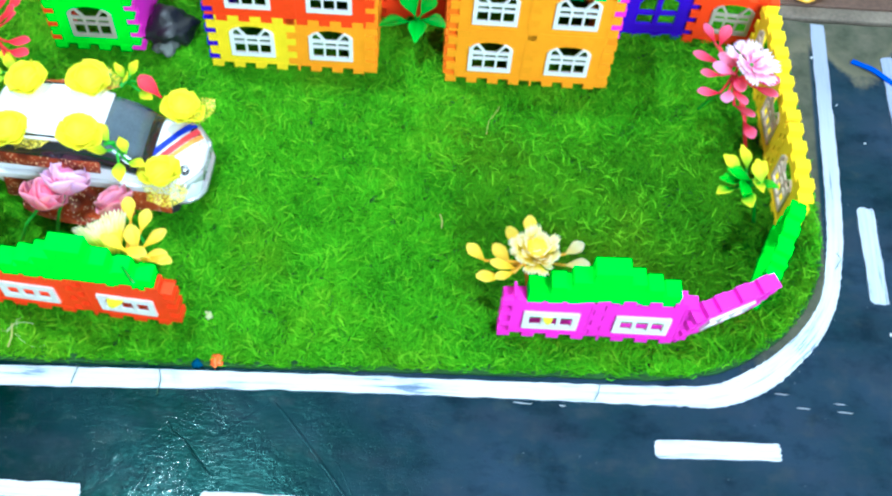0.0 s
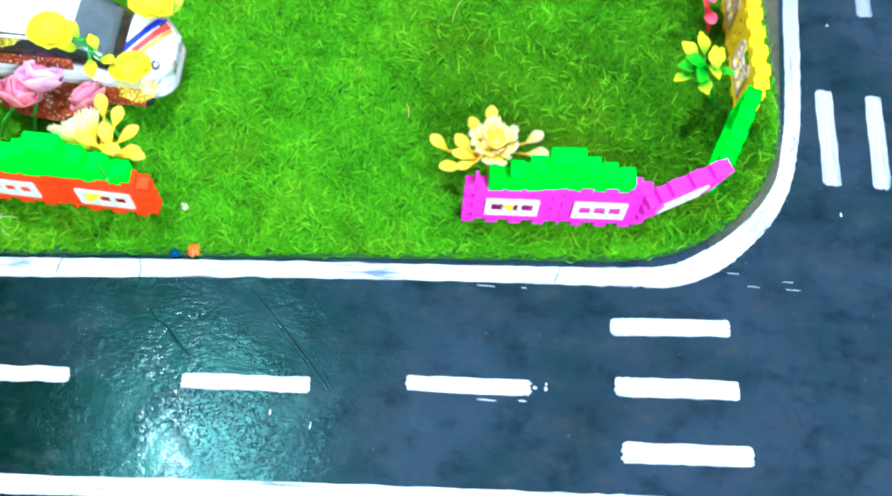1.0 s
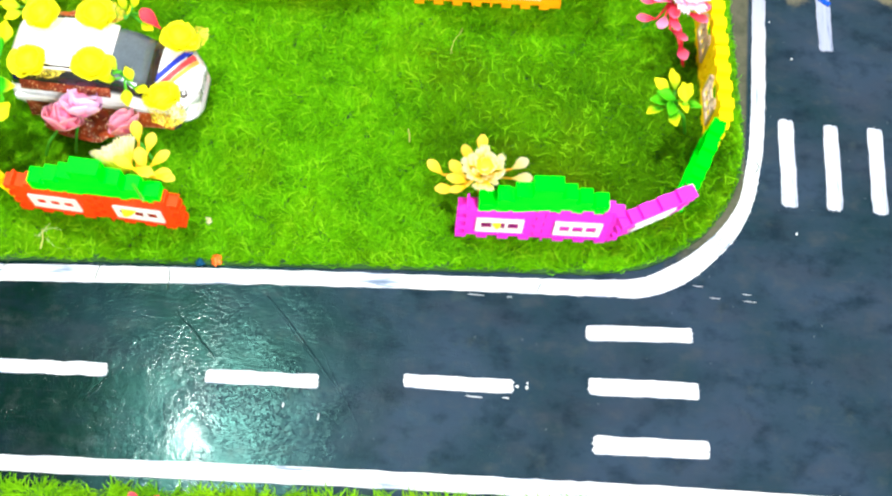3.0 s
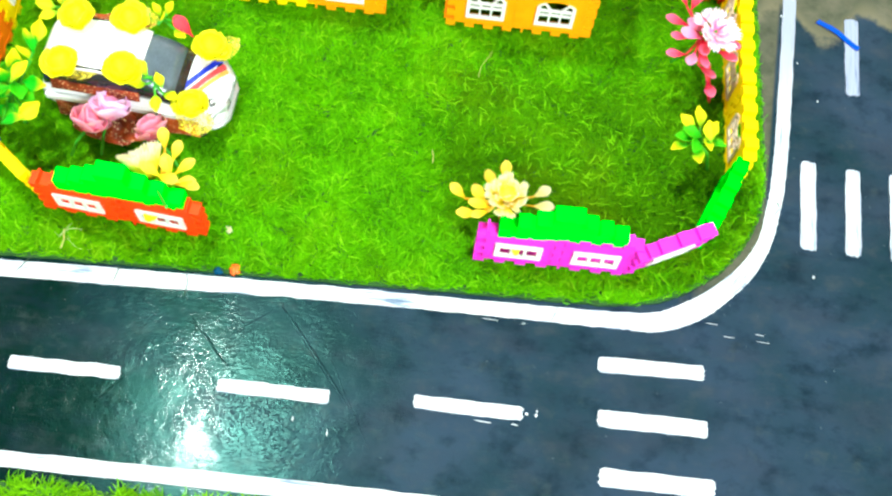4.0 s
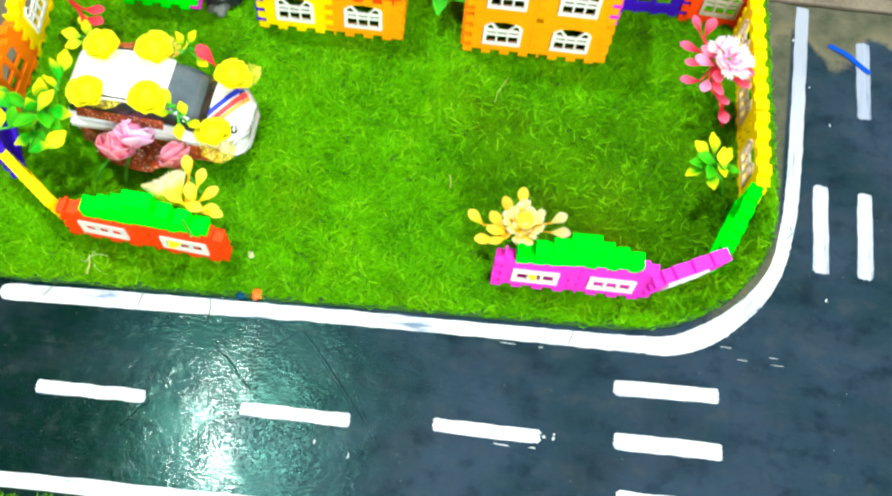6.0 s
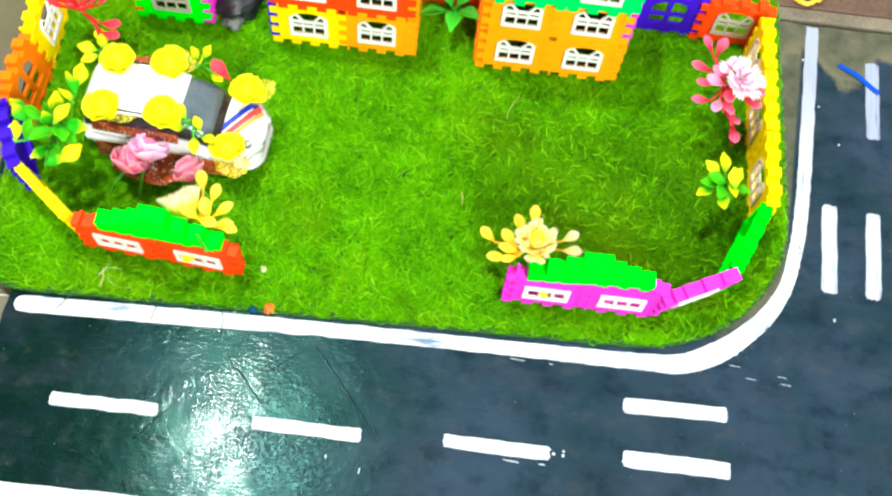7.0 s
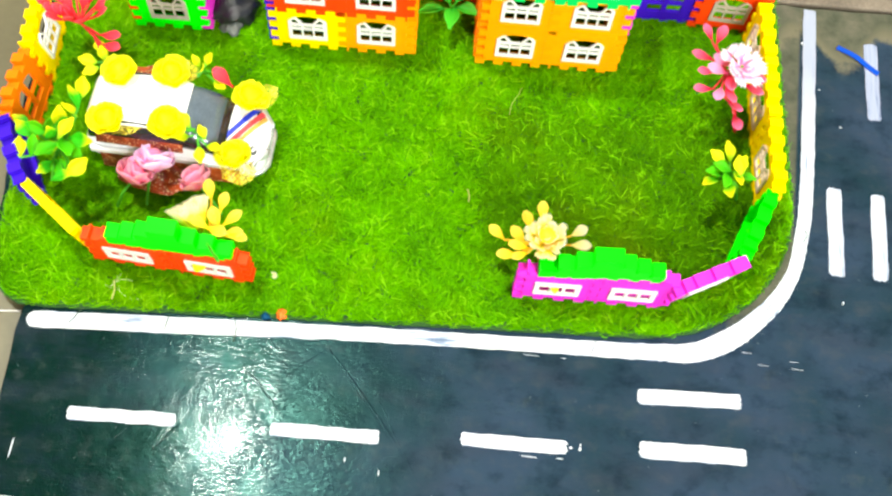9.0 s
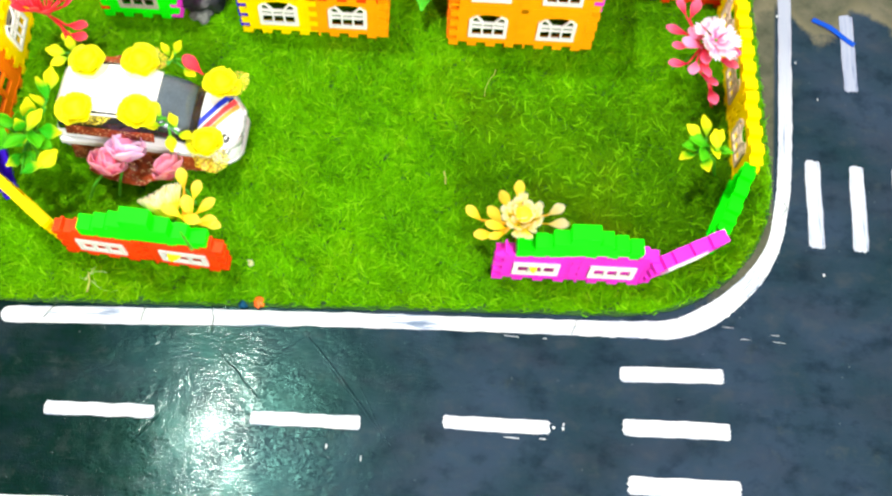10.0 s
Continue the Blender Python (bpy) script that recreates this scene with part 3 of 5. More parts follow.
def turf_blades(name, count, area, keep, mat, label, length=(0.006, 0.011), seed=1, lift=(0.15, 0.75), width=0.00032, bend=0.45, root=0.0008, bounds=None, over=0.0015):
    """Thin curling blades of artificial grass; bounds: how far past the mat's edge their tips may reach."""
    g = np.random.default_rng(seed)
    x = g.uniform(area[0], area[1], count)
    y = g.uniform(area[2], area[3], count)
    ok = keep(x, y, g)
    x, y = x[ok], y[ok]
    n = len(x)
    # tufts lean together
    lean = 2 * np.pi * (np.sin(x * 97 + 3 * np.sin(y * 61)) * 0.5 + np.cos(y * 83 + 2 * np.sin(x * 71)) * 0.5) + g.normal(0, 1.1, n)
    ln = g.uniform(*length, n)
    up = g.uniform(*lift, n)
    turn = g.normal(0, bend, n)
    w = width * g.uniform(0.7, 1.35, n)
    flat = np.sqrt(1 - up ** 2)
    px, py, stations = x, y, []
    for k, (step, rise, wide) in enumerate(((0.0, 0.0, 0.9), (0.36, 0.40, 1.0), (0.36, 0.66, 0.8), (0.28, 0.70, 0.0))):
        a = lean + turn * (k - 1) * 0.8
        px, py = px + np.cos(a) * ln * flat * step, py + np.sin(a) * ln * flat * step
        stations.append((px, py, root + ln * up * rise, -np.sin(a) * w * wide, np.cos(a) * w * wide))
    if bounds is not None:
        ok = bounds(px, py) < over * g.uniform(-0.6, 1.0, n)
        stations = [tuple(q[ok] for q in row) for row in stations]
        n = int(ok.sum())
    co = np.empty((n, 7, 3))
    for k, (px, py, pz, sx, sy) in enumerate(stations):
        co[:, 2 * k] = np.stack([px - sx, py - sy, pz], 1)
        if k < 3:
            co[:, 2 * k + 1] = np.stack([px + sx, py + sy, pz], 1)
    base = np.arange(n)[:, None] * 7
    me = bpy.data.meshes.new(name)
    me.vertices.add(n * 7)
    me.vertices.foreach_set("co", co.ravel())
    me.loops.add(n * 11)
    me.loops.foreach_set("vertex_index", (base + np.array([0, 1, 3, 2, 2, 3, 5, 4, 4, 5, 6])).ravel())
    me.polygons.add(n * 3)
    me.polygons.foreach_set("loop_start", (np.arange(n)[:, None] * 11 + np.array([0, 4, 8])).ravel())
    me.update(calc_edges=True)
    me.materials.append(mat)
    return tagged(new(name, me), label, "grass", kind="stuff")


MAT = (-0.183, 0.3190, 0.0705, 0.40, (0.034, 0.100, 0.02, 0.02))
SKEW = 0.020  # the front edge was not cut square
SQUARE = rounded(*MAT)


def TURF(x, y):
    return SQUARE(x, y + SKEW * (0.20 - x))


NEAR = rounded(-0.30, 0.285, -0.40, -0.0665, (0.02, 0.02, 0.02, 0.02))


def turf_outline(x0, x1, y0, y1, radii, skew=0.0):
    pts = []
    for (cx, cy, a0), r in zip(((x0, y0, 180), (x1, y0, 270), (x1, y1, 0), (x0, y1, 90)), radii):
        ox, oy = cx + (r if cx == x0 else -r), cy + (r if cy == y0 else -r)
        pts += [(ox + r * math.cos(radians(a0 + 9 * k)), oy + r * math.sin(radians(a0 + 9 * k))) for k in range(11)]
    return wavy(dense([(x, y - skew * (0.20 - x)) for x, y in pts], 0.006), 0.0012, 160)


single("turf_mat", flat_outline(turf_outline(*MAT, SKEW), 0.0, 0.0016), TURF_BACK, Matrix(),
       "dark green backing of the artificial turf", "turf", kind="structure")
single("turf_mat_near", flat_outline(turf_outline(-0.30, 0.285, -0.40, -0.0665, (0.02, 0.02, 0.02, 0.02)), 0.0, 0.0016), TURF_BACK, Matrix(),
       "dark green backing of the near turf", "turf", kind="structure")


# the area whose blades take the darker greens
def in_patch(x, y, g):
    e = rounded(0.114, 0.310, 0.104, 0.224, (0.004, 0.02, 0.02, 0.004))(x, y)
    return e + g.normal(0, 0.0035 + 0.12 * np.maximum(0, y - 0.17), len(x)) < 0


MAT_AREA = (-0.19, 0.33, 0.06, 0.40)
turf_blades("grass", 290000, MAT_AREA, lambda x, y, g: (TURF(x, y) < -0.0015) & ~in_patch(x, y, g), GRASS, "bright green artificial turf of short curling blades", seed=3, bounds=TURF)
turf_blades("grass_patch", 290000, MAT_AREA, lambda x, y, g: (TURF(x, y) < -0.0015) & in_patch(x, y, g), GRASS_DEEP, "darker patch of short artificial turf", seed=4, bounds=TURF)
turf_blades("grass_near", 60000, (-0.2, 0.29, -0.20, -0.06), lambda x, y, g: NEAR(x, y) < 0.0008, GRASS_PALE, "yellow-green artificial turf beside the road", seed=5)
# paler blades that lie on top, thickest along the mat's edge
turf_blades("stray_grass", 6500, MAT_AREA, lambda x, y, g: (TURF(x, y) < -0.001) & ((TURF(x, y) > -0.022) | (g.uniform(0, 1, len(x)) < 0.65)), GRASS_STRAY, "pale stray blades of artificial turf", (0.005, 0.010), 8, (0.10, 0.45), 0.00024, 0.5, 0.0045, TURF, 0.003)

# ---------------------------------------------------------------- building blocks
PITCH, TOOTH, THICK = 0.045, 0.005, 0.008
RISE = 0.84  # the plates are a little wider than they are high
SIZE = PITCH + TOOTH
EDGE = [-SIZE / 2 + SIZE * k / 8 for k in range(9)]
GX = sorted({round(v, 5) for v in [EDGE[0], EDGE[0] + TOOTH, EDGE[8] - TOOTH, EDGE[8], *EDGE[1:8], -0.0135, 0.0135, -0.0120, 0.0120]})
GZ = sorted({round(v + SIZE / 2, 5) for v in [EDGE[0], EDGE[0] + TOOTH, EDGE[8] - TOOTH, EDGE[8], *EDGE[1:8]]} | {0.0138, 0.0372, 0.0408})


def tooth(v, low):
    """Whether the notched border is filled at v along an edge."""
    k = min(7, max(0, int((v + SIZE / 2) / SIZE * 8)))
    return k % 2 == low


def block_mesh(name, mat, left, right, bottom, top, opening, knob=0.0009):
    """A square interlocking plate with toothed edges; each edge is 0, 1 (which teeth stand) or 2 (plain)."""
    bm = bmesh.new()

    def full(i, k):
        x, z = (GX[i] + GX[i + 1]) / 2, (GZ[k] + GZ[k + 1]) / 2
        zc = z - SIZE / 2
        lo, hi = -SIZE / 2 + TOOTH, SIZE / 2 - TOOTH
        if x < lo and left != 2 and not tooth(zc, left):
            return False
        if x > hi and right != 2 and not tooth(zc, right):
            return False
        if zc < lo and bottom != 2 and not tooth(x, bottom):
            return False
        if zc > hi and top != 2 and not tooth(x, top):
            return False
        if opening == 'plain' and abs(x) < 0.0135 and 0.0138 < z < 0.03125:
            return False
        if opening is True and 0.0138 < z < 0.0408 and abs(x) < 0.0120:
            return False
        return True

    def rim(i, k):
        x, z = (GX[i] + GX[i + 1]) / 2, (GZ[k] + GZ[k + 1]) / 2
        return max(abs(x), abs(z - SIZE / 2)) > SIZE / 2 - TOOTH - 0.0015

    # a thick rim with teeth round a thin middle
    cells(bm, GX, GZ, lambda i, k: full(i, k) and rim(i, k), -THICK / 2, THICK / 2)
    soften(bm, knob)
    cells(bm, GX, GZ, lambda i, k: full(i, k) and not rim(i, k), -THICK / 2 + 0.0003, -THICK / 2 + 0.0026)
    if opening is True:
        # the head of the opening is a low arch
        top = [(0.0120 * math.cos(math.pi * k / 12), 0.0335 + 0.0068 * math.sin(math.pi * k / 12)) for k in range(13)]
        y0, y1 = -THICK / 2 + 0.0003, -THICK / 2 + 0.0026
        lower, upper = [[bm.verts.new((x, y, z)) for x, z in top] for y in (y0, y1)], [[bm.verts.new((x, y, 0.0408)) for x, z in top] for y in (y0, y1)]
        for k in range(12):
            bm.faces.new([lower[0][k], lower[0][k + 1], upper[0][k + 1], upper[0][k]])
            bm.faces.new([lower[1][k + 1], lower[1][k], upper[1][k], upper[1][k + 1]])
            bm.faces.new([lower[0][k + 1], lower[0][k], lower[1][k], lower[1][k + 1]])
    return mesh_from(name, bm, mat)


BLOCKS = {}


def block(parent, mat, at, left=0, right=1, bottom=0, top=0, window=None, label=""):
    opening = "plain" if window == "plain" else bool(window)
    key = (mat.name, left, right, bottom, top, opening)
    if key not in BLOCKS:
        BLOCKS[key] = block_mesh("block", mat, left, right, bottom, top, opening, 0.0019 if mat in (BLUE, DEEP_SHADE_ORANGE) else 0.0011)
    ob = part("block", BLOCKS[key], None, parent, label, at @ Matrix.Diagonal((1, 1, RISE, 1)))
    if window == "lattice":
        part("lattice", lattice_mesh(mat), None, ob)
    elif window == "plain":
        part("window_frame", plain_frame_mesh(WHITE), None, ob, "white moulded window frame with three panes")
    elif window:
        part("window_frame", frame_mesh(window), None, ob, "white moulded window frame" if window is WHITE else "greyish moulded window frame")
    return ob


FRAMES = {}


def lattice_mesh(mat):
    if mat.name not in FRAMES:
        bm = bmesh.new()
        for x0, x1, z0, z1 in ((-0.0016, 0.0016, 0.0138, 0.0408), (-0.0120, -0.0016, 0.0230, 0.0256), (0.0016, 0.0120, 0.0230, 0.0256)):
            box(bm, x0, x1, -0.0036, -0.0012, z0, z1)
        FRAMES[mat.name] = mesh_from("lattice", bm, mat)
    return FRAMES[mat.name]


def plain_frame_mesh(mat):
    """A low white frame with three panes between broad rails."""
    if "plain" not in FRAMES:
        bm = bmesh.new()
        xs = [-0.0138, -0.0108, -0.0048, -0.0030, 0.0030, 0.0048, 0.0108, 0.0138]
        zs = [0.0128, 0.0172, 0.0276, 0.0322]
        cells(bm, xs, zs, lambda i, k: not (i % 2 and k == 1), -THICK / 2 - 0.0010, -THICK / 2 + 0.0004)
        soften(bm, 0.0003)
        FRAMES["plain"] = mesh_from("window_frame", bm, mat)
    return FRAMES["plain"]


def frame_mesh(mat):
    """Window of three panes under two rows of slits, with two slanting bars in the arched head."""
    key = "window" + mat.name
    if key in FRAMES:
        return FRAMES[key]
    bm = bmesh.new()
    w, edge, bar = 0.0126, 0.0023, 0.0012
    pane = (2 * (w - edge) - 2 * bar) / 3
    xs = [-w, -w + edge]
    for c in range(3):
        xs.append(xs[-1] + pane)
        if c < 2:
            xs.append(xs[-1] + bar)
    xs.append(w)
    zs = [0.0130, 0.0162, 0.0250, 0.0268, 0.0300, 0.0322, 0.0352]
    front, rear = -THICK / 2 - 0.0010, -THICK / 2 + 0.0004
    cells(bm, xs, zs, lambda i, k: i in (0, 6) if k == 5 else not (i % 2 and k in (1, 3)), front, rear)
    soften(bm, 0.00022)
    for sx in (-1, 1):
        # glazing bars that fan out into the arch, and the curved rim
        for x0, z0, x1, z1, wide in ((0.0036, 0.0320, 0.0076, 0.0388, 0.0014), (0.0118, 0.0348, 0.0101, 0.0374, 0.0014), (0.0101, 0.0374, 0.0073, 0.0392, 0.0010)):
            r = bmesh.ops.create_cube(bm, size=1.0)
            ln = math.hypot(x1 - x0, z1 - z0)
            m = Matrix.Translation((sx * (x0 + x1) / 2, (front + rear) / 2, (z0 + z1) / 2)) @ Matrix.Rotation(sx * math.atan2(x1 - x0, z1 - z0), 4, "Y") @ Matrix.Diagonal((wide, 0.0012, ln, 1))
            bmesh.ops.transform(bm, matrix=m, verts=r["verts"])
    FRAMES[key] = mesh_from("window_frame", bm, mat)
    return FRAMES[key]


BASE = 0.002


def fence(name, a, b, mats, label, windows, lean=0.0, bottom=0, top=0, thin=1.0, rise=0.93, base=BASE):
    """A row of blocks standing from a to b (their centre line); front on the right-hand side of the way."""
    d = Vector((b[0] - a[0], b[1] - a[1], 0))
    ob = thing(name, pose(a[0], a[1], base, 0, 0, math.degrees(math.atan2(d.y, d.x))), label, "toy fence", "block fences round the garden")
    n = len(mats)
    step = (d.length - TOOTH) / n
    for k, (m, w) in enumerate(zip(mats, windows)):
        block(ob, m, pose(TOOTH / 2 + step * (k + 0.5), 0, 0, lean) @ Matrix.Diagonal((1, thin, rise, 1)), left=1 if k else 0, right=0 if k < n - 1 else 1, bottom=bottom, top=top, window=w)
    return ob


fence("purple_fence", (0.1365, 0.0940), (0.2325, 0.0935), [MAGENTA, MAGENTA], "magenta plastic block fence with white windows", ["plain", "plain"], lean=-1, base=0.005)
fence("purple_corner_fence", (0.2275, 0.0950), (0.269, 0.116), [MAGENTA], "magenta plastic fence block leaning outwards at an angle", ["plain"], lean=12, base=0.005)
fence("green_fence", (0.2715, 0.1165), (0.2905, 0.1595), [GREEN], "bright green plastic fence block leaning outwards at an angle", ["lattice"], lean=4)
fence("yellow_fence", (0.2965, 0.302), (0.2955, 0.157), [YELLOW] * 3, "yellow plastic block fence with beige windows", [BEIGE_WINDOW] * 3, rise=1.02)
fence("red_fence", (-0.1205, 0.0995), (-0.0185, 0.0895), [RED, RED], "red-orange plastic block fence with white windows", ["plain", "plain"], lean=3, base=0.005)
fence("yellow_corner_fence", (-0.1570, 0.1335), (-0.1195, 0.1025), [YELLOW], "plain yellow plastic fence block set at an angle", [None], lean=9, top=2, thin=0.72)
fence("blue_fence", (-0.1785, 0.1735), (-0.158, 0.130), [BLUE], "blue-violet plastic fence block beside the leafy plant", [None], lean=7)
fence("orange_fence", (-0.1745, 0.1725), (-0.1725, 0.2205), [DEEP_SHADE_ORANGE], "orange plastic fence block with an open lattice, shade put into its colour", ["lattice"], lean=-12)
fence("yellow_side_fence", (-0.1725, 0.219), (-0.1745, 0.268), [YELLOW], "yellow plastic fence block with a white window", [WHITE], lean=-10)


def gable(name, mat, m, label):
    """A stepped gable plate with rounded knobs along its slopes, stuck on a fence."""
    bm = bmesh.new()
    half = 0.0365
    xs = [-half, -0.0290, -0.0265, -0.0195, -0.0170, -0.0082, 0.0082, 0.0170, 0.0195, 0.0265, 0.0290, half]
    hs = [0.0092, 0.0078, 0.0148, 0.0130, 0.0205, 0.0300, 0.0205, 0.0130, 0.0148, 0.0078, 0.0092]
    zs = sorted({-0.002, 0.0, *hs})

    def full(i, k):
        z = (zs[k] + zs[k + 1]) / 2
        return z < hs[i] and (z > 0 or i % 2 == 0)

    cells(bm, xs, zs, full, -0.0045, 0.0045)
    es = [e for e in bm.edges if len(e.link_faces) == 2 and e.calc_face_angle(0) > radians(50)]
    bmesh.ops.bevel(bm, geom=es, offset=0.0020, segments=3, affect="EDGES", clamp_overlap=True)
    return single(name, bm, mat, m, label, "toy roof", "green gables on the fences")


gable("gable_roof", GREEN, pose(0.1845, 0.0950, 0.003 + BASE + SIZE * RISE * 0.93 - 0.002, 5, 0, 1), "bright green stepped toy gable stuck on the magenta fence")
gable("gable_roof", GREEN, pose(-0.0650, 0.0925, 0.003 + BASE + SIZE * RISE * 0.93 - 0.002, 5, 0, -5), "bright green stepped toy gable stuck on the red fence")


def house(name, x, y, wide, deep, storeys, label, left, right, back, proud=0.0):
    """A hollow house of blocks. storeys: for each, the materials and windows of the front blocks; proud: how far the top front stands out over the storey below."""
    ob = thing(name, pose(x, y, BASE + 0.003), label, "toy house", "toy block houses")
    w, dp = wide * PITCH, deep * PITCH
    for s, row in enumerate(storeys):
        z = s * PITCH * RISE
        out = proud if s == len(storeys) - 1 else 0.0
        for k, (m, win_mat) in enumerate(row):
            block(ob, m, pose(PITCH * (k + 0.5) + TOOTH / 2, THICK / 2 - out, z - out * 0.2), left=1 if k else 0, right=0 if k < wide - 1 else 1, bottom=0 if s == 0 else 1, top=0, window=win_mat)
        for k in range(deep):
            block(ob, left, pose(TOOTH / 2, TOOTH / 2 + PITCH * (k + 0.5) + 0.0015, z, 0, 0, -90), left=0 if k < deep - 1 else 1, right=1, bottom=0 if s == 0 else 1, top=0)
            block(ob, right[min(s, len(right) - 1)], pose(w + TOOTH / 2, TOOTH / 2 + PITCH * (k + 0.5) + 0.0015, z, 0, 0, 90), left=0 if k == 0 else 1, right=0 if k < deep - 1 else 1, bottom=0 if s == 0 else 1, top=0)
        for k in range(wide):
            block(ob, back, pose(PITCH * (k + 0.5) + TOOTH / 2, dp + TOOTH - THICK / 2 + 0.004, z, 0, 0, 180), left=0, right=1, bottom=0 if s == 0 else 1, top=0)
    part("roof_plate", boxes((0, w + TOOTH, 0, dp + TOOTH, (len(storeys) * PITCH + TOOTH) * RISE, (len(storeys) * PITCH + TOOTH) * RISE + 0.006), bevel=0.001), back, ob)
    return ob


house("orange_house", 0.106, 0.2590, 2, 2, [[(ORANGE, WHITE), (ORANGE, WHITE)], [(ORANGE, WHITE), (ORANGE, WHITE)], [(MINT, WHITE), (MINT, WHITE)]],
      "orange plastic block house with a green top storey and white windows", DEEP_SHADE_ORANGE, [ORANGE, MAGENTA], RED, proud=0.0042)
house("yellow_house", -0.031, 0.2605, 2, 2, [[(YELLOW, WHITE), (ORANGE, WHITE)], [(RED, WHITE), (RED, WHITE)]],
      "yellow and orange plastic block house with white windows", BLUE, [ORANGE], RED)
house("green_house", -0.124, 0.268, 1, 1, [[(GREEN, GREY_WINDOW)], [(GREEN, GREY_WINDOW)]], "green plastic block house with magenta sides", RED, [MAGENTA], GREEN)
fence("blue_wall", (0.211, 0.310), (0.256, 0.311), [BLUE], "blue-violet plastic block wall with an open lattice", ["lattice"], rise=1.02)
fence("red_wall", (0.2535, 0.309), (0.303, 0.306), [RED], "red plastic block wall with a greyish window", [GREY_WINDOW], rise=1.02)
fence("red_wall_middle", (0.064, 0.313), (0.112, 0.314), [RED], "red-orange plastic block wall between the houses", [None])

# ---------------------------------------------------------------- petals and leaves


def petal_mesh(name, mat, width, belly, cup, curl, notch=0.0, point=0.0, teeth=9):
    """A petal or leaf of unit length along +y, with thickness; belly moves its widest place to the tip."""
    bm = bmesh.new()
    rows, cols = 7, 6 if notch == 0 else 16
    top, low = [], []
    for i in range(rows + 1):
        t = i / rows
        h = width / 2 * max(0.06, math.sin(math.pi * min(0.985, max(0.03, t)) ** belly)) ** (0.75 + point)
        if notch:
            h = width / 2 * (0.12 + 0.88 * t ** 1.3)
        elif t == 1:
            h = width * (0.03 + 0.10 * (1 - point))
        a, b = [], []
        for j in range(cols + 1):
            s = j / cols * 2 - 1
            y = t * (1 - 0.16 * notch ** 0.5 * s * s) - notch * abs((s * teeth) % 2 - 1) * t ** 5
            z = cup * (s * s) * h * 2 + curl * t * t + 0.012 * math.sin(s * 7 + t * 5)
            a.append(bm.verts.new((s * h, y, z + 0.014)))
            b.append(bm.verts.new((s * h, y, z - 0.014)))
        top.append(a)
        low.append(b)
    for i in range(rows):
        for j in range(cols):
            bm.faces.new([top[i][j], top[i][j + 1], top[i + 1][j + 1], top[i + 1][j]])
            bm.faces.new([low[i][j], low[i + 1][j], low[i + 1][j + 1], low[i][j + 1]])
        bm.faces.new([top[i][0], top[i + 1][0], low[i + 1][0], low[i][0]])
        bm.faces.new([top[i][cols], low[i][cols], low[i + 1][cols], top[i + 1][cols]])
    for j in range(cols):
        bm.faces.new([top[0][j], low[0][j], low[0][j + 1], top[0][j + 1]])
        bm.faces.new([top[rows][j], top[rows][j + 1], low[rows][j + 1], low[rows][j]])
    bmesh.ops.recalc_face_normals(bm, faces=bm.faces)
    return mesh_from(name, bm, mat, smooth=True)


def aim(base, tip, up=(0, 0, 1), size=1.0):
    """A pose at base whose y runs to tip and whose z leans to up, scaled to that length."""
    b, t = Vector(base), Vector(tip)
    y = t - b
    ln = y.length * size
    y.normalize()
    x = y.cross(Vector(up))
    if x.length < 1e-4:
        x = y.orthogonal()
    x.normalize()
    z = x.cross(y)
    m = Matrix((x, y, z)).transposed().to_4x4()
    return Matrix.Translation(b) @ m @ Matrix.Diagonal((ln, ln, ln, 1))


YEL_PETAL = leaf_material("yellow_petal", (0.95, 0.84, 0.006), (0.96, 0.90, 0.012), 0.0, 0.7)
PINK_ROSE = leaf_material("pink_rose_petal", (0.92, 0.17, 0.30), (0.95, 0.30, 0.44), 0.1, 0.9)
LILAC_ROSE = leaf_material("lilac_rose_petal", (0.88, 0.27, 0.50), (0.92, 0.50, 0.76), 0.1, 0.8)
CORAL = leaf_material("coral_petal", (0.68, 0.008, 0.040), (0.86, 0.11, 0.23), 0.25, 0.95)
SCARLET = leaf_material("scarlet_petal", (0.66, 0.005, 0.016), (0.85, 0.045, 0.085), 0.1, 0.95)
BLUSH = leaf_material("blush_petal", (0.86, 0.20, 0.42), (0.91, 0.70, 0.78), 0.30, 0.95)
CREAM = leaf_material("cream_petal", (0.93, 0.66, 0.02), (0.82, 0.70, 0.42), 0.52, 1.0)
AMBER = leaf_material("amber_petal", (0.88, 0.45, 0.003), (0.92, 0.60, 0.06), 0.2, 0.95)
LEAF = leaf_material("green_leaf_yellow_tip", (0.022, 0.36, 0.006), (0.74, 0.76, 0.006), 0.56, 1.0)
LIME = leaf_material("lime_leaf", (0.25, 0.55, 0.006), (0.85, 0.80, 0.006), 0.1, 0.7)
BROAD = leaf_material("broad_green_leaf", (0.015, 0.26, 0.01), (0.06, 0.46, 0.02), 0.1, 0.9)
STEM = material("green_stem", (0.05, 0.34, 0.01), 0.5)
RED_STEM = material("red_stem", (0.68, 0.012, 0.025), 0.45)
AMBER_STEM = material("amber_stem", (0.85, 0.42, 0.006), 0.45)
POLLEN = material("yellow_flower_heart", (0.92, 0.60, 0.004), 0.6, bump=0.4)

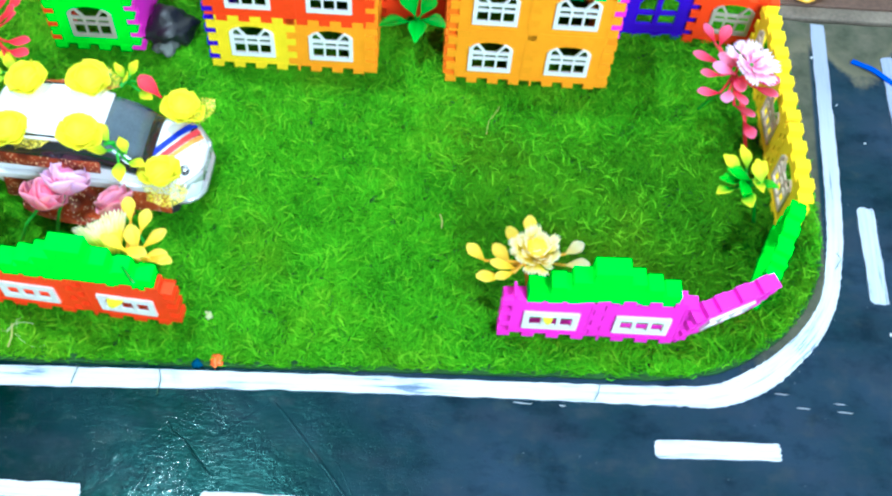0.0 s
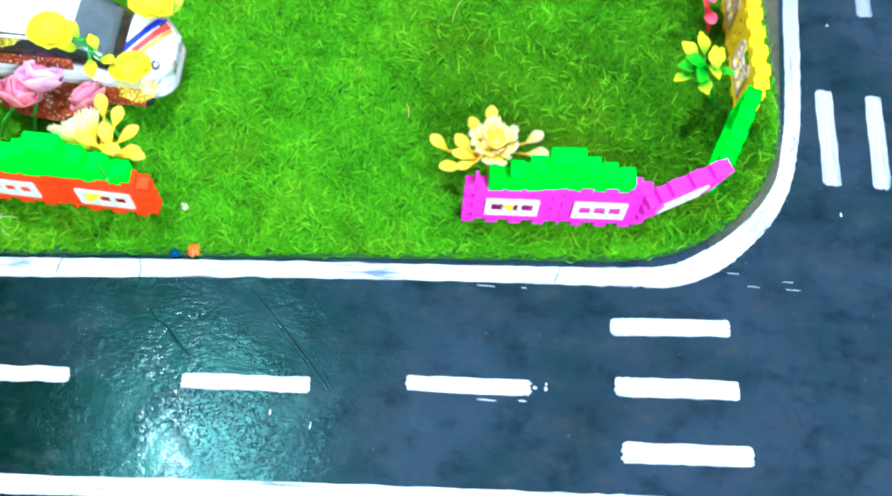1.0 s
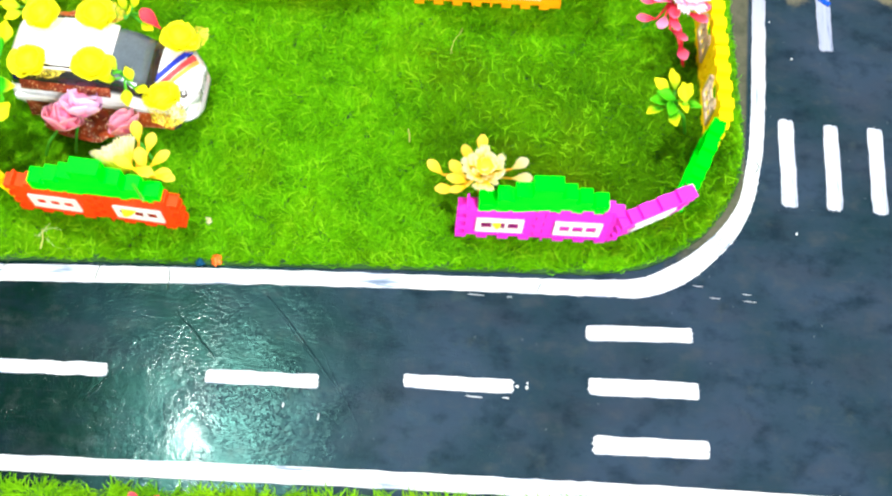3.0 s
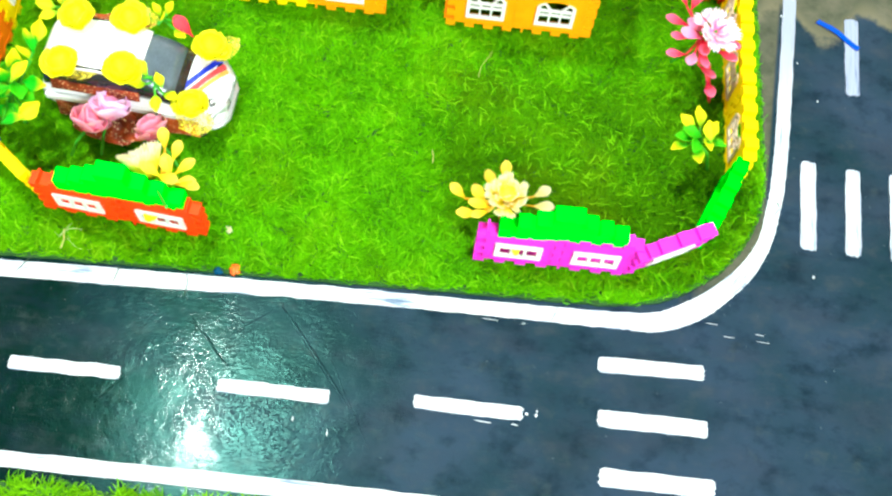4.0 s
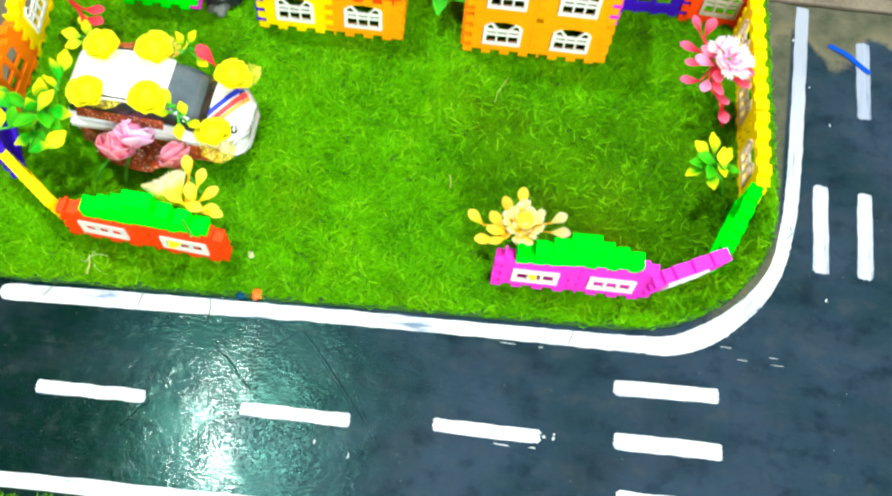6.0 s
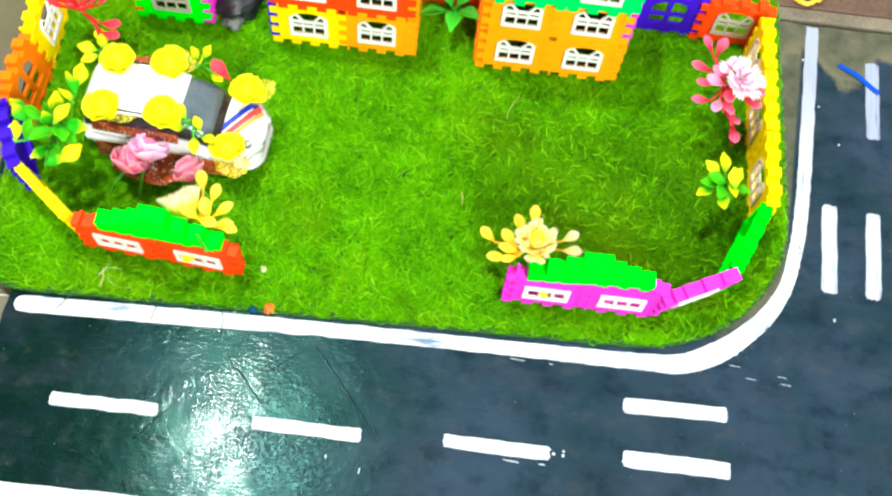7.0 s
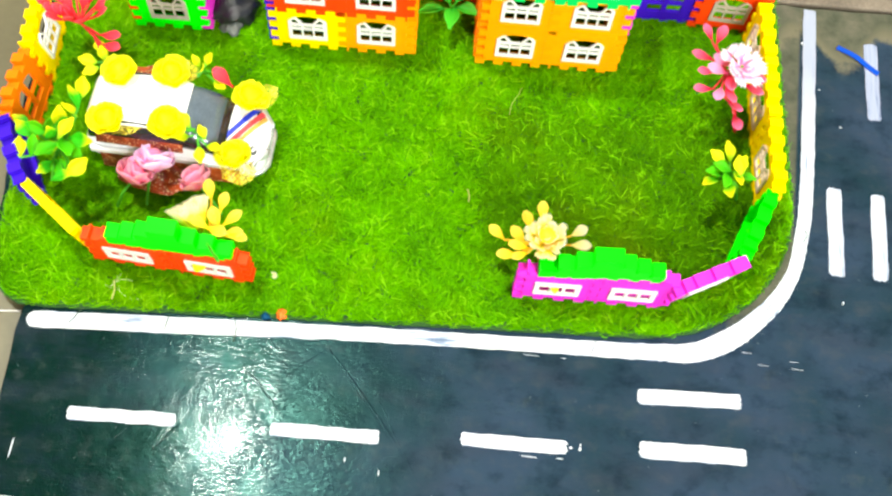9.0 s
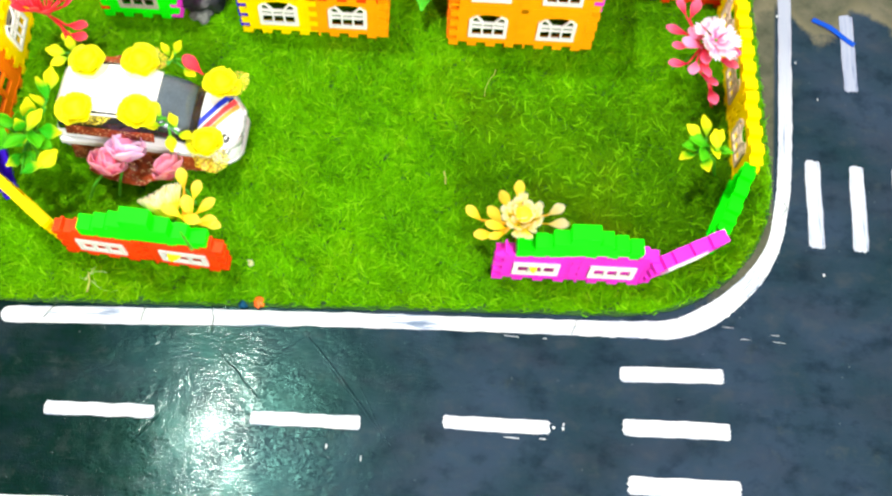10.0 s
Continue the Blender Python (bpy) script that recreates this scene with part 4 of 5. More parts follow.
M_YEL = petal_mesh("petal", YEL_PETAL, 1.30, 1.5, 0.30, 0.22)
M_ROSE = petal_mesh("petal", PINK_ROSE, 1.3, 1.4, 0.35, 0.3)
M_LILAC = petal_mesh("petal", LILAC_ROSE, 1.4, 1.3, 0.35, 0.3)
M_CORAL = petal_mesh("petal", CORAL, 0.46, 1.9, 0.12, 0.08)
M_PALE = petal_mesh("petal", leaf_material("pale_pink_petal", (0.84, 0.09, 0.22), (0.90, 0.25, 0.44), 0.15, 0.7), 0.56, 1.7, 0.12, 0.08)
M_SCARLET = petal_mesh("petal", SCARLET, 0.52, 1.8, 0.1, 0.12)
M_BLUSH = petal_mesh("petal", BLUSH, 0.62, 2.1, 0.08, 0.06, notch=0.22, teeth=4)
M_CREAM = petal_mesh("petal", CREAM, 0.36, 1.9, 0.12, 0.1, notch=0.16, teeth=4)
M_BUFF = petal_mesh("petal", leaf_material("buff_petal", (0.82, 0.55, 0.10), (0.80, 0.62, 0.34), 0.1, 0.8), 0.56, 1.8, 0.15, 0.08)
M_AMBER = petal_mesh("petal", AMBER, 0.50, 1.8, 0.15, 0.08)
M_LEAF = petal_mesh("leaf", LEAF, 0.58, 1.15, 0.25, 0.1, point=0.5)
M_LIME = petal_mesh("leaf", LIME, 0.6, 1.15, 0.22, 0.1, point=0.4)
GARDEN = leaf_material("garden_leaf", (0.05, 0.44, 0.006), (0.76, 0.78, 0.006), 0.35, 0.85)
M_GREEN = petal_mesh("leaf", leaf_material("plain_green_leaf", (0.03, 0.32, 0.003), (0.07, 0.46, 0.005), 0.2, 0.9), 0.62, 1.2, 0.25, 0.12, point=0.4)
M_GARDEN = petal_mesh("leaf", GARDEN, 0.6, 1.15, 0.22, 0.1, point=0.4)
M_FLAT = petal_mesh("petal", YEL_PETAL, 0.62, 1.5, 0.04, 0.03)
M_BROAD = petal_mesh("leaf", BROAD, 0.55, 1.1, 0.3, -0.1, point=0.5)


def heart(parent, mat, at, r, label=""):
    bm = bmesh.new()
    bmesh.ops.create_icosphere(bm, subdivisions=3, radius=r)
    for v in bm.verts:
        v.co *= 1 + 0.18 * noise.noise(v.co * (3.2 / r))
        v.co.z *= 0.75
    part("heart", bm, mat, parent, label, pose(*at), smooth=True)


def rosette(name, at, r, mesh, layers, label, category, group, tilt=(0, 0), seed=0, stem=None, turn=None, loose=0.0, bud=None):
    """A rose-like head: rings of cupped petals that close towards the middle."""
    rnd = random.Random(seed)
    spin = rnd.uniform(0, 360)
    ob = thing(name, pose(*at, tilt[0], tilt[1], spin if turn is None else turn), label, category, group)
    for n, reach, rise, size in layers:
        off = rnd.uniform(0, 360)
        for k in range(n):
            a = radians(off + 360 * k / n + rnd.uniform(-14, 14))
            q = reach * r * rnd.uniform(0.9 - loose, 1.1 + loose)
            p0 = (0.12 * q * math.cos(a), 0.12 * q * math.sin(a), -0.15 * r)
            p1 = (q * math.cos(a), q * math.sin(a), (rise + rnd.uniform(-loose, loose)) * r)
            part("petal", mesh, None, ob, at=aim(p0, p1, (rnd.uniform(-0.2, 0.2), 0, 1), size))
    if bud:
        bm = bmesh.new()
        bmesh.ops.create_icosphere(bm, subdivisions=3, radius=0.62 * r)
        for v in bm.verts:
            # furled petals wind round the bud
            a = math.atan2(v.co.y, v.co.x)
            v.co *= 1 + 0.05 * math.sin(3 * a + 380 * v.co.z + seed)
            v.co.z *= 0.85
        part("bud", bm, bud, ob, at=pose(0, 0, 0.36 * r), smooth=True)
    if stem:
        part("stem", tube([(0, 0, -0.1 * r), *stem], 0.0009), STEM, ob)
    return ob


ROSE_LAYERS = [(5, 1.04, 0.18, 1.05), (4, 0.80, 0.62, 1.08)]


def spray(name, centre, foot, petals, mesh, stem_mat, label, category, length=0.016, seed=0, roll=0.3):
    """Loose petals or leaves on fine stalks. petals: each one's middle, its heading, its mesh."""
    rnd = random.Random(seed)
    ob = thing(name, pose(*foot), label, category)
    f, c = Vector(foot), Vector(centre) - Vector(foot)
    part("stem", tube([(0, 0, 0), c * 0.5 + Vector((0.002, 0.001, 0.003)), c], 0.0012, taper=0.7), stem_mat, ob)
    kinds = mesh if isinstance(mesh, list) else [mesh]
    for p in petals:
        ln = length * rnd.uniform(0.88, 1.15)
        mid = Vector(p[:3]) - f
        if len(p) > 3:
            d = Vector((math.cos(radians(p[3])), math.sin(radians(p[3])), 0.15)).normalized()
        else:
            d = (mid - c)
            d = d.normalized() if d.length > 0.002 else Vector((rnd.uniform(-1, 1), rnd.uniform(-1, 1), 0.6)).normalized()
        b, t = mid - d * ln * 0.5, mid + d * ln * 0.5
        leaf = p[4] if len(p) > 4 else kinds[len(ob.children) % len(kinds)]
        part(leaf.name.split(".")[0], leaf, None, ob, at=aim(b, t, (rnd.uniform(-roll, roll), rnd.uniform(-roll, roll), 1)))
        if (b - c).length > 0.003:
            part("stalk", tube([c, (b + c) / 2 + Vector((0, 0, 0.001)), b + d * 0.001], 0.0007), stem_mat, ob)
    return ob


# ---------------------------------------------------------------- the decorated car
CAR_WHITE = material("white_car_paint", (0.82, 0.82, 0.86), 0.22, vary=0.05, coat=0.5)
SILVER = material("silver_car_trim", (0.55, 0.55, 0.58), 0.3, vary=0.1, metal=0.4)
BLACK_GLASS = material("smoked_black_glass", (0.012, 0.016, 0.02), 0.12, vary=0.2, coat=0.6)
SCREEN_GLASS = material("bluish_grey_glass", (0.085, 0.112, 0.145), 0.14, vary=0.3, coat=0.6, blotch=90)
RUBBER = material("black_rubber", (0.02, 0.02, 0.02), 0.7)
STRIPE_BLUE = material("blue_stripe", (0.01, 0.03, 0.50), 0.3)
STRIPE_RED = material("red_stripe", (0.75, 0.06, 0.08), 0.3)
STRIPE_ORANGE = material("orange_stripe", (0.90, 0.36, 0.08), 0.3)


def glitter_material():
    """Dark red glossy film sprinkled with small bright flecks."""
    m = bpy.data.materials.new("red_glitter_film")
    m.use_nodes = True
    nt = m.node_tree
    b = nt.nodes["Principled BSDF"]
    tc = nt.nodes.new("ShaderNodeTexCoord")
    v = nt.nodes.new("ShaderNodeTexVoronoi")
    socket(v, "Scale", 520.0)
    nt.links.new(tc.outputs["Object"], v.inputs["Vector"])
    r = nt.nodes.new("ShaderNodeMapRange")
    socket(r, "From Min", 0.20), socket(r, "From Max", 0.28), socket(r, "To Min", 1.0), socket(r, "To Max", 0.0)
    nt.links.new(v.outputs["Distance"], r.inputs["Value"])
    n = nt.nodes.new("ShaderNodeTexNoise")
    socket(n, "Scale", 70.0)
    nt.links.new(tc.outputs["Object"], n.inputs["Vector"])
    ramp = nt.nodes.new("ShaderNodeValToRGB")
    e = ramp.color_ramp.elements
    e[0].position, e[0].color = 0.35, (0.10, 0.012, 0.006, 1)
    e[1].position, e[1].color = 0.65, (0.46, 0.07, 0.014, 1)
    nt.links.new(n.outputs["Fac"], ramp.inputs["Fac"])
    mx = nt.nodes.new("ShaderNodeMix")
    mx.data_type = "RGBA"
    mx.inputs["B"].default_value = (0.85, 0.58, 0.32, 1)
    nt.links.new(r.outputs["Result"], mx.inputs["Factor"])
    nt.links.new(ramp.outputs["Color"], mx.inputs["A"])
    nt.links.new(mx.outputs["Result"], b.inputs["Base Color"])
    socket(b, "Roughness", 0.3)
    return m


GLITTER = glitter_material()


def net_material():
    """See-through gold net with bright flecks."""
    m = bpy.data.materials.new("gold_glitter_net")
    m.use_nodes = True
    nt = m.node_tree
    b = nt.nodes["Principled BSDF"]
    tc = nt.nodes.new("ShaderNodeTexCoord")
    v = nt.nodes.new("ShaderNodeTexVoronoi")
    socket(v, "Scale", 620.0)
    nt.links.new(tc.outputs["Object"], v.inputs["Vector"])
    r = nt.nodes.new("ShaderNodeMapRange")
    socket(r, "From Min", 0.25), socket(r, "From Max", 0.5), socket(r, "To Min", 0.65), socket(r, "To Max", 0.16)
    nt.links.new(v.outputs["Distance"], r.inputs["Value"])
    nt.links.new(r.outputs["Result"], b.inputs["Alpha"])
    n = nt.nodes.new("ShaderNodeTexNoise")
    socket(n, "Scale", 240.0)
    nt.links.new(tc.outputs["Object"], n.inputs["Vector"])
    ramp = nt.nodes.new("ShaderNodeValToRGB")
    e = ramp.color_ramp.elements
    e[0].position, e[0].color = 0.35, (0.80, 0.62, 0.01, 1)
    e[1].position, e[1].color = 0.65, (0.94, 0.84, 0.10, 1)
    nt.links.new(n.outputs["Fac"], ramp.inputs["Fac"])
    nt.links.new(ramp.outputs["Color"], b.inputs["Base Color"])
    socket(b, "Roughness", 0.4)
    return m


GOLD_NET = net_material()


def ring(x, hw, z0, z1, p=3.2, n=20, shift=0.0):
    """A squared-off oval cross-section at x."""
    out = []
    for k in range(n):
        a = 2 * math.pi * (k + 0.5) / n
        c, s = math.cos(a), math.sin(a)
        out.append((x + shift * (s > 0), hw * math.copysign(abs(c) ** (2 / p), c), (z0 + z1) / 2 + (z1 - z0) / 2 * math.copysign(abs(s) ** (2 / p), s)))
    return out


def hood_z(x):
    """Height of the bonnet along the car."""
    t = max(0.0, min(1.0, (x - 0.018) / 0.043))
    return 0.0425 - 0.004 * t - 0.013 * t ** 4


def toy_car(m):
    car = thing("toy_car", m, "white toy car with coloured bonnet stripes, decked with flowers", "toy car")
    low = [(-0.060, 0.016, 0.012, 0.030), (-0.059, 0.0200, 0.009, 0.036), (-0.054, 0.0220, 0.007, 0.038), (-0.02, 0.0226, 0.007, 0.0385), (0.012, 0.0230, 0.007, 0.0415)]
    low += [(x, hw, z0, hood_z(x)) for x, hw, z0 in ((0.022, 0.0235, 0.007), (0.034, 0.0238, 0.007), (0.043, 0.0232, 0.008), (0.049, 0.0215, 0.009), (0.0535, 0.0190, 0.010), (0.0565, 0.0145, 0.012))]
    part("body", loft([ring(*r) for r in low]), CAR_WHITE, car, smooth=True)
    cab = [(-0.0565, 0.019, 0.030, 0.044), (-0.054, 0.0205, 0.030, 0.055), (-0.047, 0.0205, 0.030, 0.0605), (-0.02, 0.0208, 0.030, 0.062), (0.004, 0.0206, 0.030, 0.060),
           (0.018, 0.0206, 0.030, 0.0530), (0.0315, 0.0212, 0.030, 0.0430)]
    part("cabin", loft([ring(*r, p=2.6) for r in cab]), BLACK_GLASS, car, "smoked dark windscreen and windows", smooth=True)
    screen = []
    for x, z, hw in ((0.0065, 0.0608, 0.0172), (0.0115, 0.0578, 0.0180), (0.0170, 0.0545, 0.0186), (0.0225, 0.0508, 0.0188), (0.0275, 0.0470, 0.0180)):
        screen.append([(x, hw * (k / 4 - 1), z - 0.0022 * abs(k / 4 - 1) ** 3) for k in range(9)] + [(x - 0.0006, hw * (k / 4 - 1), z - 0.0022 * abs(k / 4 - 1) ** 3 - 0.0016) for k in range(8, -1, -1)])
    part("windscreen", loft(screen), SCREEN_GLASS, car, "bluish grey windscreen", smooth=True)
    roof = [(-0.0555, 0.015, 0.052, 0.0575), (-0.052, 0.0175, 0.0555, 0.0615), (-0.044, 0.0188, 0.058, 0.0635), (-0.02, 0.0192, 0.0595, 0.0650), (0.000, 0.0188, 0.0585, 0.0640), (0.007, 0.018, 0.0565, 0.0615)]
    part("roof", loft([ring(*r, p=4.0) for r in roof]), CAR_WHITE, car, smooth=True)
    for s in (-1, 1):
        part("side_film", loft([[(x, s * 0.0218 + dy, z) for dy, z in ((0, 0.0385), (s * 0.0012, 0.0385), (-s * 0.0045, 0.0555), (-s * 0.0058, 0.0555))] for x in (-0.05, -0.025, 0.0, 0.006)]), GLITTER, car, "dark red glitter film")
        part("side_skirt", boxes((-0.056, 0.030, s * 0.0232 - 0.0016, s * 0.0232 + 0.0016, 0.0255, 0.0315), bevel=0.0012), CAR_WHITE, car, "white side moulding")
        rows = []
        for k in range(15):
            x = -0.050 + 0.092 * k / 14
            rows.append([(x, s * (0.0236 + 0.0012 * noise.noise((x * 120, s, 0)) + f), z + 0.0015 * noise.noise((x * 90, s, 5))) for f, z in ((0, 0.0245), (0.0006, 0.0245), (0.0030, 0.0085), (0.0022, 0.0085))])
        part("lower_film", loft(rows), GLITTER, car, "dark red glitter film")
        part("roof_rail", boxes((-0.046, 0.0, s * 0.0178 - 0.0006, s * 0.0178 + 0.0006, 0.0630, 0.0644), bevel=0.0004), BLACK_GLASS, car)
        lampm = loft([[(0.0520 + 0.0060 * (1 - k / 3) - 0.0012 * k, s * (0.0095 + 0.0040 * k) + 0.0026 * math.cos(a), 0.0275 + 0.0042 * math.sin(a)) for a in [2 * math.pi * j / 10 for j in range(10)]] for k in range(4)])
        part("headlight", lampm, SILVER, car, "clear silvery headlight", smooth=True)
        for x in (-0.037, 0.036):
            bm = bmesh.new()
            bmesh.ops.create_cone(bm, cap_ends=True, segments=28, radius1=0.0098, radius2=0.0098, depth=0.007, matrix=Matrix.Rotation(radians(90), 4, "X"))
            bmesh.ops.bevel(bm, geom=[e for e in bm.edges if abs(e.verts[0].co.y - e.verts[1].co.y) < 1e-6], offset=0.0012, segments=2, affect="EDGES")
            wheel = part("wheel", bm, RUBBER, car, "black rubber tyre", pose(x, s * 0.0200, 0.0098))
            bm = bmesh.new()
            bmesh.ops.create_cone(bm, cap_ends=True, segments=20, radius1=0.0058, radius2=0.0050, depth=0.0012, matrix=Matrix.Translation((0, s * 0.0040, 0)) @ Matrix.Rotation(radians(-90 * s), 4, "X"))
            part("rim", bm, SILVER, wheel)
    part("bumper", loft([ring(x, hw, 0.0095, 0.0155, p=3) for x, hw in ((0.045, 0.0226), (0.051, 0.0208), (0.0555, 0.0175), (0.0585, 0.012))]), SILVER, car, smooth=True)
    nose = [(0.0400 + 0.0170 * math.cos(radians(a)) ** 0.8, 0.0195 * math.sin(radians(a)), 0.0292 - 0.0010 * math.cos(radians(a))) for a in range(-80, 81, 10)]
    part("chrome_strip", tube(nose, 0.0009), SILVER, car, "bright chrome strip round the nose", smooth=True)
    for a in range(-62, 63, 9):
        q = radians(a)
        part("grille_bar", boxes((-0.0008, 0.0010, -0.0007, 0.0007, -0.0030, 0.0030), bevel=0.0004), SILVER, car, at=pose(0.0402 + 0.0172 * math.cos(q) ** 0.8, 0.0196 * math.sin(q), 0.0245, 0, 0, a))
    # dark ringed lamps and small raised marks on the nose
    for s in (-1, 1):
        for r in (0.0030, 0.0017):
            ringed = [(0.0500 + 0.7 * r * math.cos(radians(a)) - 0.0008, s * 0.0128 + r * math.sin(radians(a)), hood_z(0.0500 + 0.7 * r * math.cos(radians(a))) - 0.0002) for a in range(0, 361, 30)]
            part("lamp_ring", tube(ringed, 0.00045, 5), BLACK_GLASS, car, smooth=True)
    for k in range(6):
        y = -0.0070 + 0.0026 * k
        part("raised_mark", boxes((-0.0006, 0.0006, -0.0008, 0.0008, -0.0003, 0.0004), bevel=0.0002), SILVER, car, at=pose(0.0532 - 9 * y * y, y, hood_z(0.0532) + 0.0002))
    part("grille", boxes((0.0556, 0.0574, -0.0085, 0.0085, 0.0185, 0.0245), bevel=0.0006), BLACK_GLASS, car)
    # bonnet stripes run slantwise from the far corner of the nose
    for off, w, mat in ((0.0, 0.0030, STRIPE_BLUE), (0.0062, 0.0028, STRIPE_RED), (0.0106, 0.0022, STRIPE_ORANGE)):
        bm = bmesh.new()
        a, b, rows = Vector((0.0275 + off * 0.9, -0.0135)), Vector((0.0478 + off * 0.50, 0.0190 - off * 0.62)), []
        d = (b - a).normalized()
        q = Vector((d.y, -d.x)) * w / 2
        for k in range(9):
            c = a + (b - a) * k / 8
            row = []
            for e in (c - q, c + q):
                droop = 0.0016 * (abs(e.y) / 0.02) ** 3
                row.append((e.x, e.y, hood_z(e.x) - droop))
            rows.append([bm.verts.new((*p[:2], p[2] - 0.0015)) for p in row] + [bm.verts.new((*p[:2], p[2] + 0.0006)) for p in reversed(row)])
        for r0, r1 in zip(rows, rows[1:]):
            for k in range(4):
                bm.faces.new([r0[k], r0[(k + 1) % 4], r1[(k + 1) % 4], r1[k]])
        bm.faces.new(rows[0])
        bm.faces.new(rows[-1][::-1])
        bmesh.ops.recalc_face_normals(bm, faces=bm.faces)
        part("stripe", bm, mat, car, "painted bonnet stripe")
    return car


toy_car(pose(-0.0748, 0.1800, BASE, 0, 0, -4) @ Matrix.Diagonal((0.95, 0.97, 0.80, 1)))

for k, (x, y, z) in enumerate([(-0.110, 0.198, 0.053), (-0.080, 0.199, 0.054), (-0.112, 0.165, 0.053), (-0.078, 0.164, 0.054), (-0.034, 0.195, 0.040), (-0.038, 0.154, 0.035)]):
    rosette("yellow_rose", (x, y, z), 0.0112, M_YEL, ROSE_LAYERS, "bright yellow artificial rose stuck on the white toy car", "flower", "yellow roses on the car", tilt=(14, 0), seed=k, bud=YEL_PETAL)
for k, (x, y, z, r) in enumerate([(-0.088, 0.149, 0.028, 0.0132), (-0.0995, 0.1415, 0.025, 0.0120), (-0.059, 0.140, 0.026, 0.0112)]):
    rosette("pink_rose", (x, y, z), r, M_ROSE if k else M_LILAC, ROSE_LAYERS, "coral-pink artificial rose leaning against the toy car" if k else "pale lilac-pink artificial rose leaning against the toy car", "flower",
            "pink roses beside the car", tilt=(38, 0), seed=40 + k, stem=[(0, 0.004, -0.012), (0, 0.003, -z * 0.9)], bud=PINK_ROSE if k else LILAC_ROSE)


def film_sheet(x, y, z, rx, ry, turn, tilt, label, seed, mat=GLITTER):
    """A crumpled sheet of glitter film with a ragged edge."""
    bm = bmesh.new()
    n, rings = 40, 6
    layers = []
    for lift in (0.0004, 0.0):
        grid = []
        for i in range(1, rings + 1):
            row = []
            for k in range(n):
                a = 2 * math.pi * k / n
                q = i / rings * (1 + (0.22 * noise.noise((math.cos(a) * 2.2, math.sin(a) * 2.2, seed)) + 0.07 * noise.noise((a * 6, seed, 2))) * (i / rings))
                px, py = rx * q * math.cos(a), ry * q * math.sin(a)
                row.append(bm.verts.new((px, py, lift + 0.0045 * noise.noise((px * 160, py * 160, seed)))))
            grid.append(row)
        layers.append(grid)
    for grid in layers:
        for r0, r1 in zip(grid, grid[1:]):
            for k in range(n):
                bm.faces.new([r0[k], r0[(k + 1) % n], r1[(k + 1) % n], r1[k]])
        bm.faces.new(grid[0])
    for k in range(n):
        bm.faces.new([layers[0][-1][k], layers[0][-1][(k + 1) % n], layers[1][-1][(k + 1) % n], layers[1][-1][k]])
    bmesh.ops.recalc_face_normals(bm, faces=bm.faces)
    return single("glitter_film", bm, mat, pose(x, y, z, tilt, 0, turn), label, "glitter film", "glitter film round the car")


film_sheet(-0.0300, 0.1990, 0.0375, 0.0125, 0.0115, 20, -10, "gold glitter net under a yellow rose on the bonnet", 11.2, GOLD_NET)
film_sheet(-0.0765, 0.2010, 0.0500, 0.0125, 0.0105, 40, -12, "gold glitter net under a yellow rose on the roof", 14.8, GOLD_NET)
film_sheet(-0.0360, 0.1490, 0.0330, 0.0115, 0.0095, -30, 12, "gold glitter net under a yellow rose at the bonnet's edge", 17.3, GOLD_NET)
film_sheet(-0.1030, 0.1660, 0.0510, 0.0120, 0.0085, 10, 8, "gold glitter net beside a yellow rose on the roof", 21.9, GOLD_NET)
film_sheet(-0.0900, 0.1485, 0.0190, 0.024, 0.0115, -10, 24, "crumpled dark red glitter film under the pink roses", 3.1)
film_sheet(-0.0650, 0.1460, 0.0180, 0.012, 0.0055, -15, 24, "crumpled dark red glitter film under a pink rose", 5.7)
film_sheet(-0.092, 0.2060, 0.0440, 0.024, 0.0075, -5, -35, "dark red glitter film tucked behind the car roof", 8.3)
spray("leaf_sprig", (-0.0650, 0.2100, 0.0440), (-0.0670, 0.2050, 0.0460), [(-0.0690, 0.2140, 0.0480), (-0.0610, 0.2155, 0.0490), (-0.0630, 0.2085, 0.0490), (-0.0550, 0.2075, 0.0480), (-0.0525, 0.2000, 0.0460)], M_LIME, STEM,
      "yellow-green artificial leaf sprig on the car roof", "leaves", 0.0105, 1)
spray("leaf_sprig", (-0.0610, 0.1640, 0.0440), (-0.0670, 0.1650, 0.0480), [(-0.0690, 0.1700, 0.0510), (-0.0575, 0.1640, 0.0480, 120), (-0.0580, 0.1525, 0.0420), (-0.0690, 0.1590, 0.0500), (-0.0505, 0.1575, 0.0420, -20)], M_LIME, STEM,
      "yellow-green artificial leaf sprig beside the windscreen", "leaves", 0.0115, 2)
spray("leaf_sprig", (-0.1220, 0.2060, 0.0500), (-0.1170, 0.2030, 0.0510), [(-0.1280, 0.2175, 0.0500), (-0.1330, 0.2075, 0.0500), (-0.1245, 0.2115, 0.0520), (-0.1300, 0.2005, 0.0500)], M_LIME, STEM,
      "yellow-green artificial leaf sprig behind the car roof", "leaves", 0.0125, 3)
spray("red_petal", (-0.0520, 0.2040, 0.0450), (-0.0540, 0.2000, 0.0440), [(-0.0500, 0.2030, 0.0490, 140)], M_SCARLET, RED_STEM, "single coral-red artificial petal above the windscreen", "petal", 0.0178, 4)

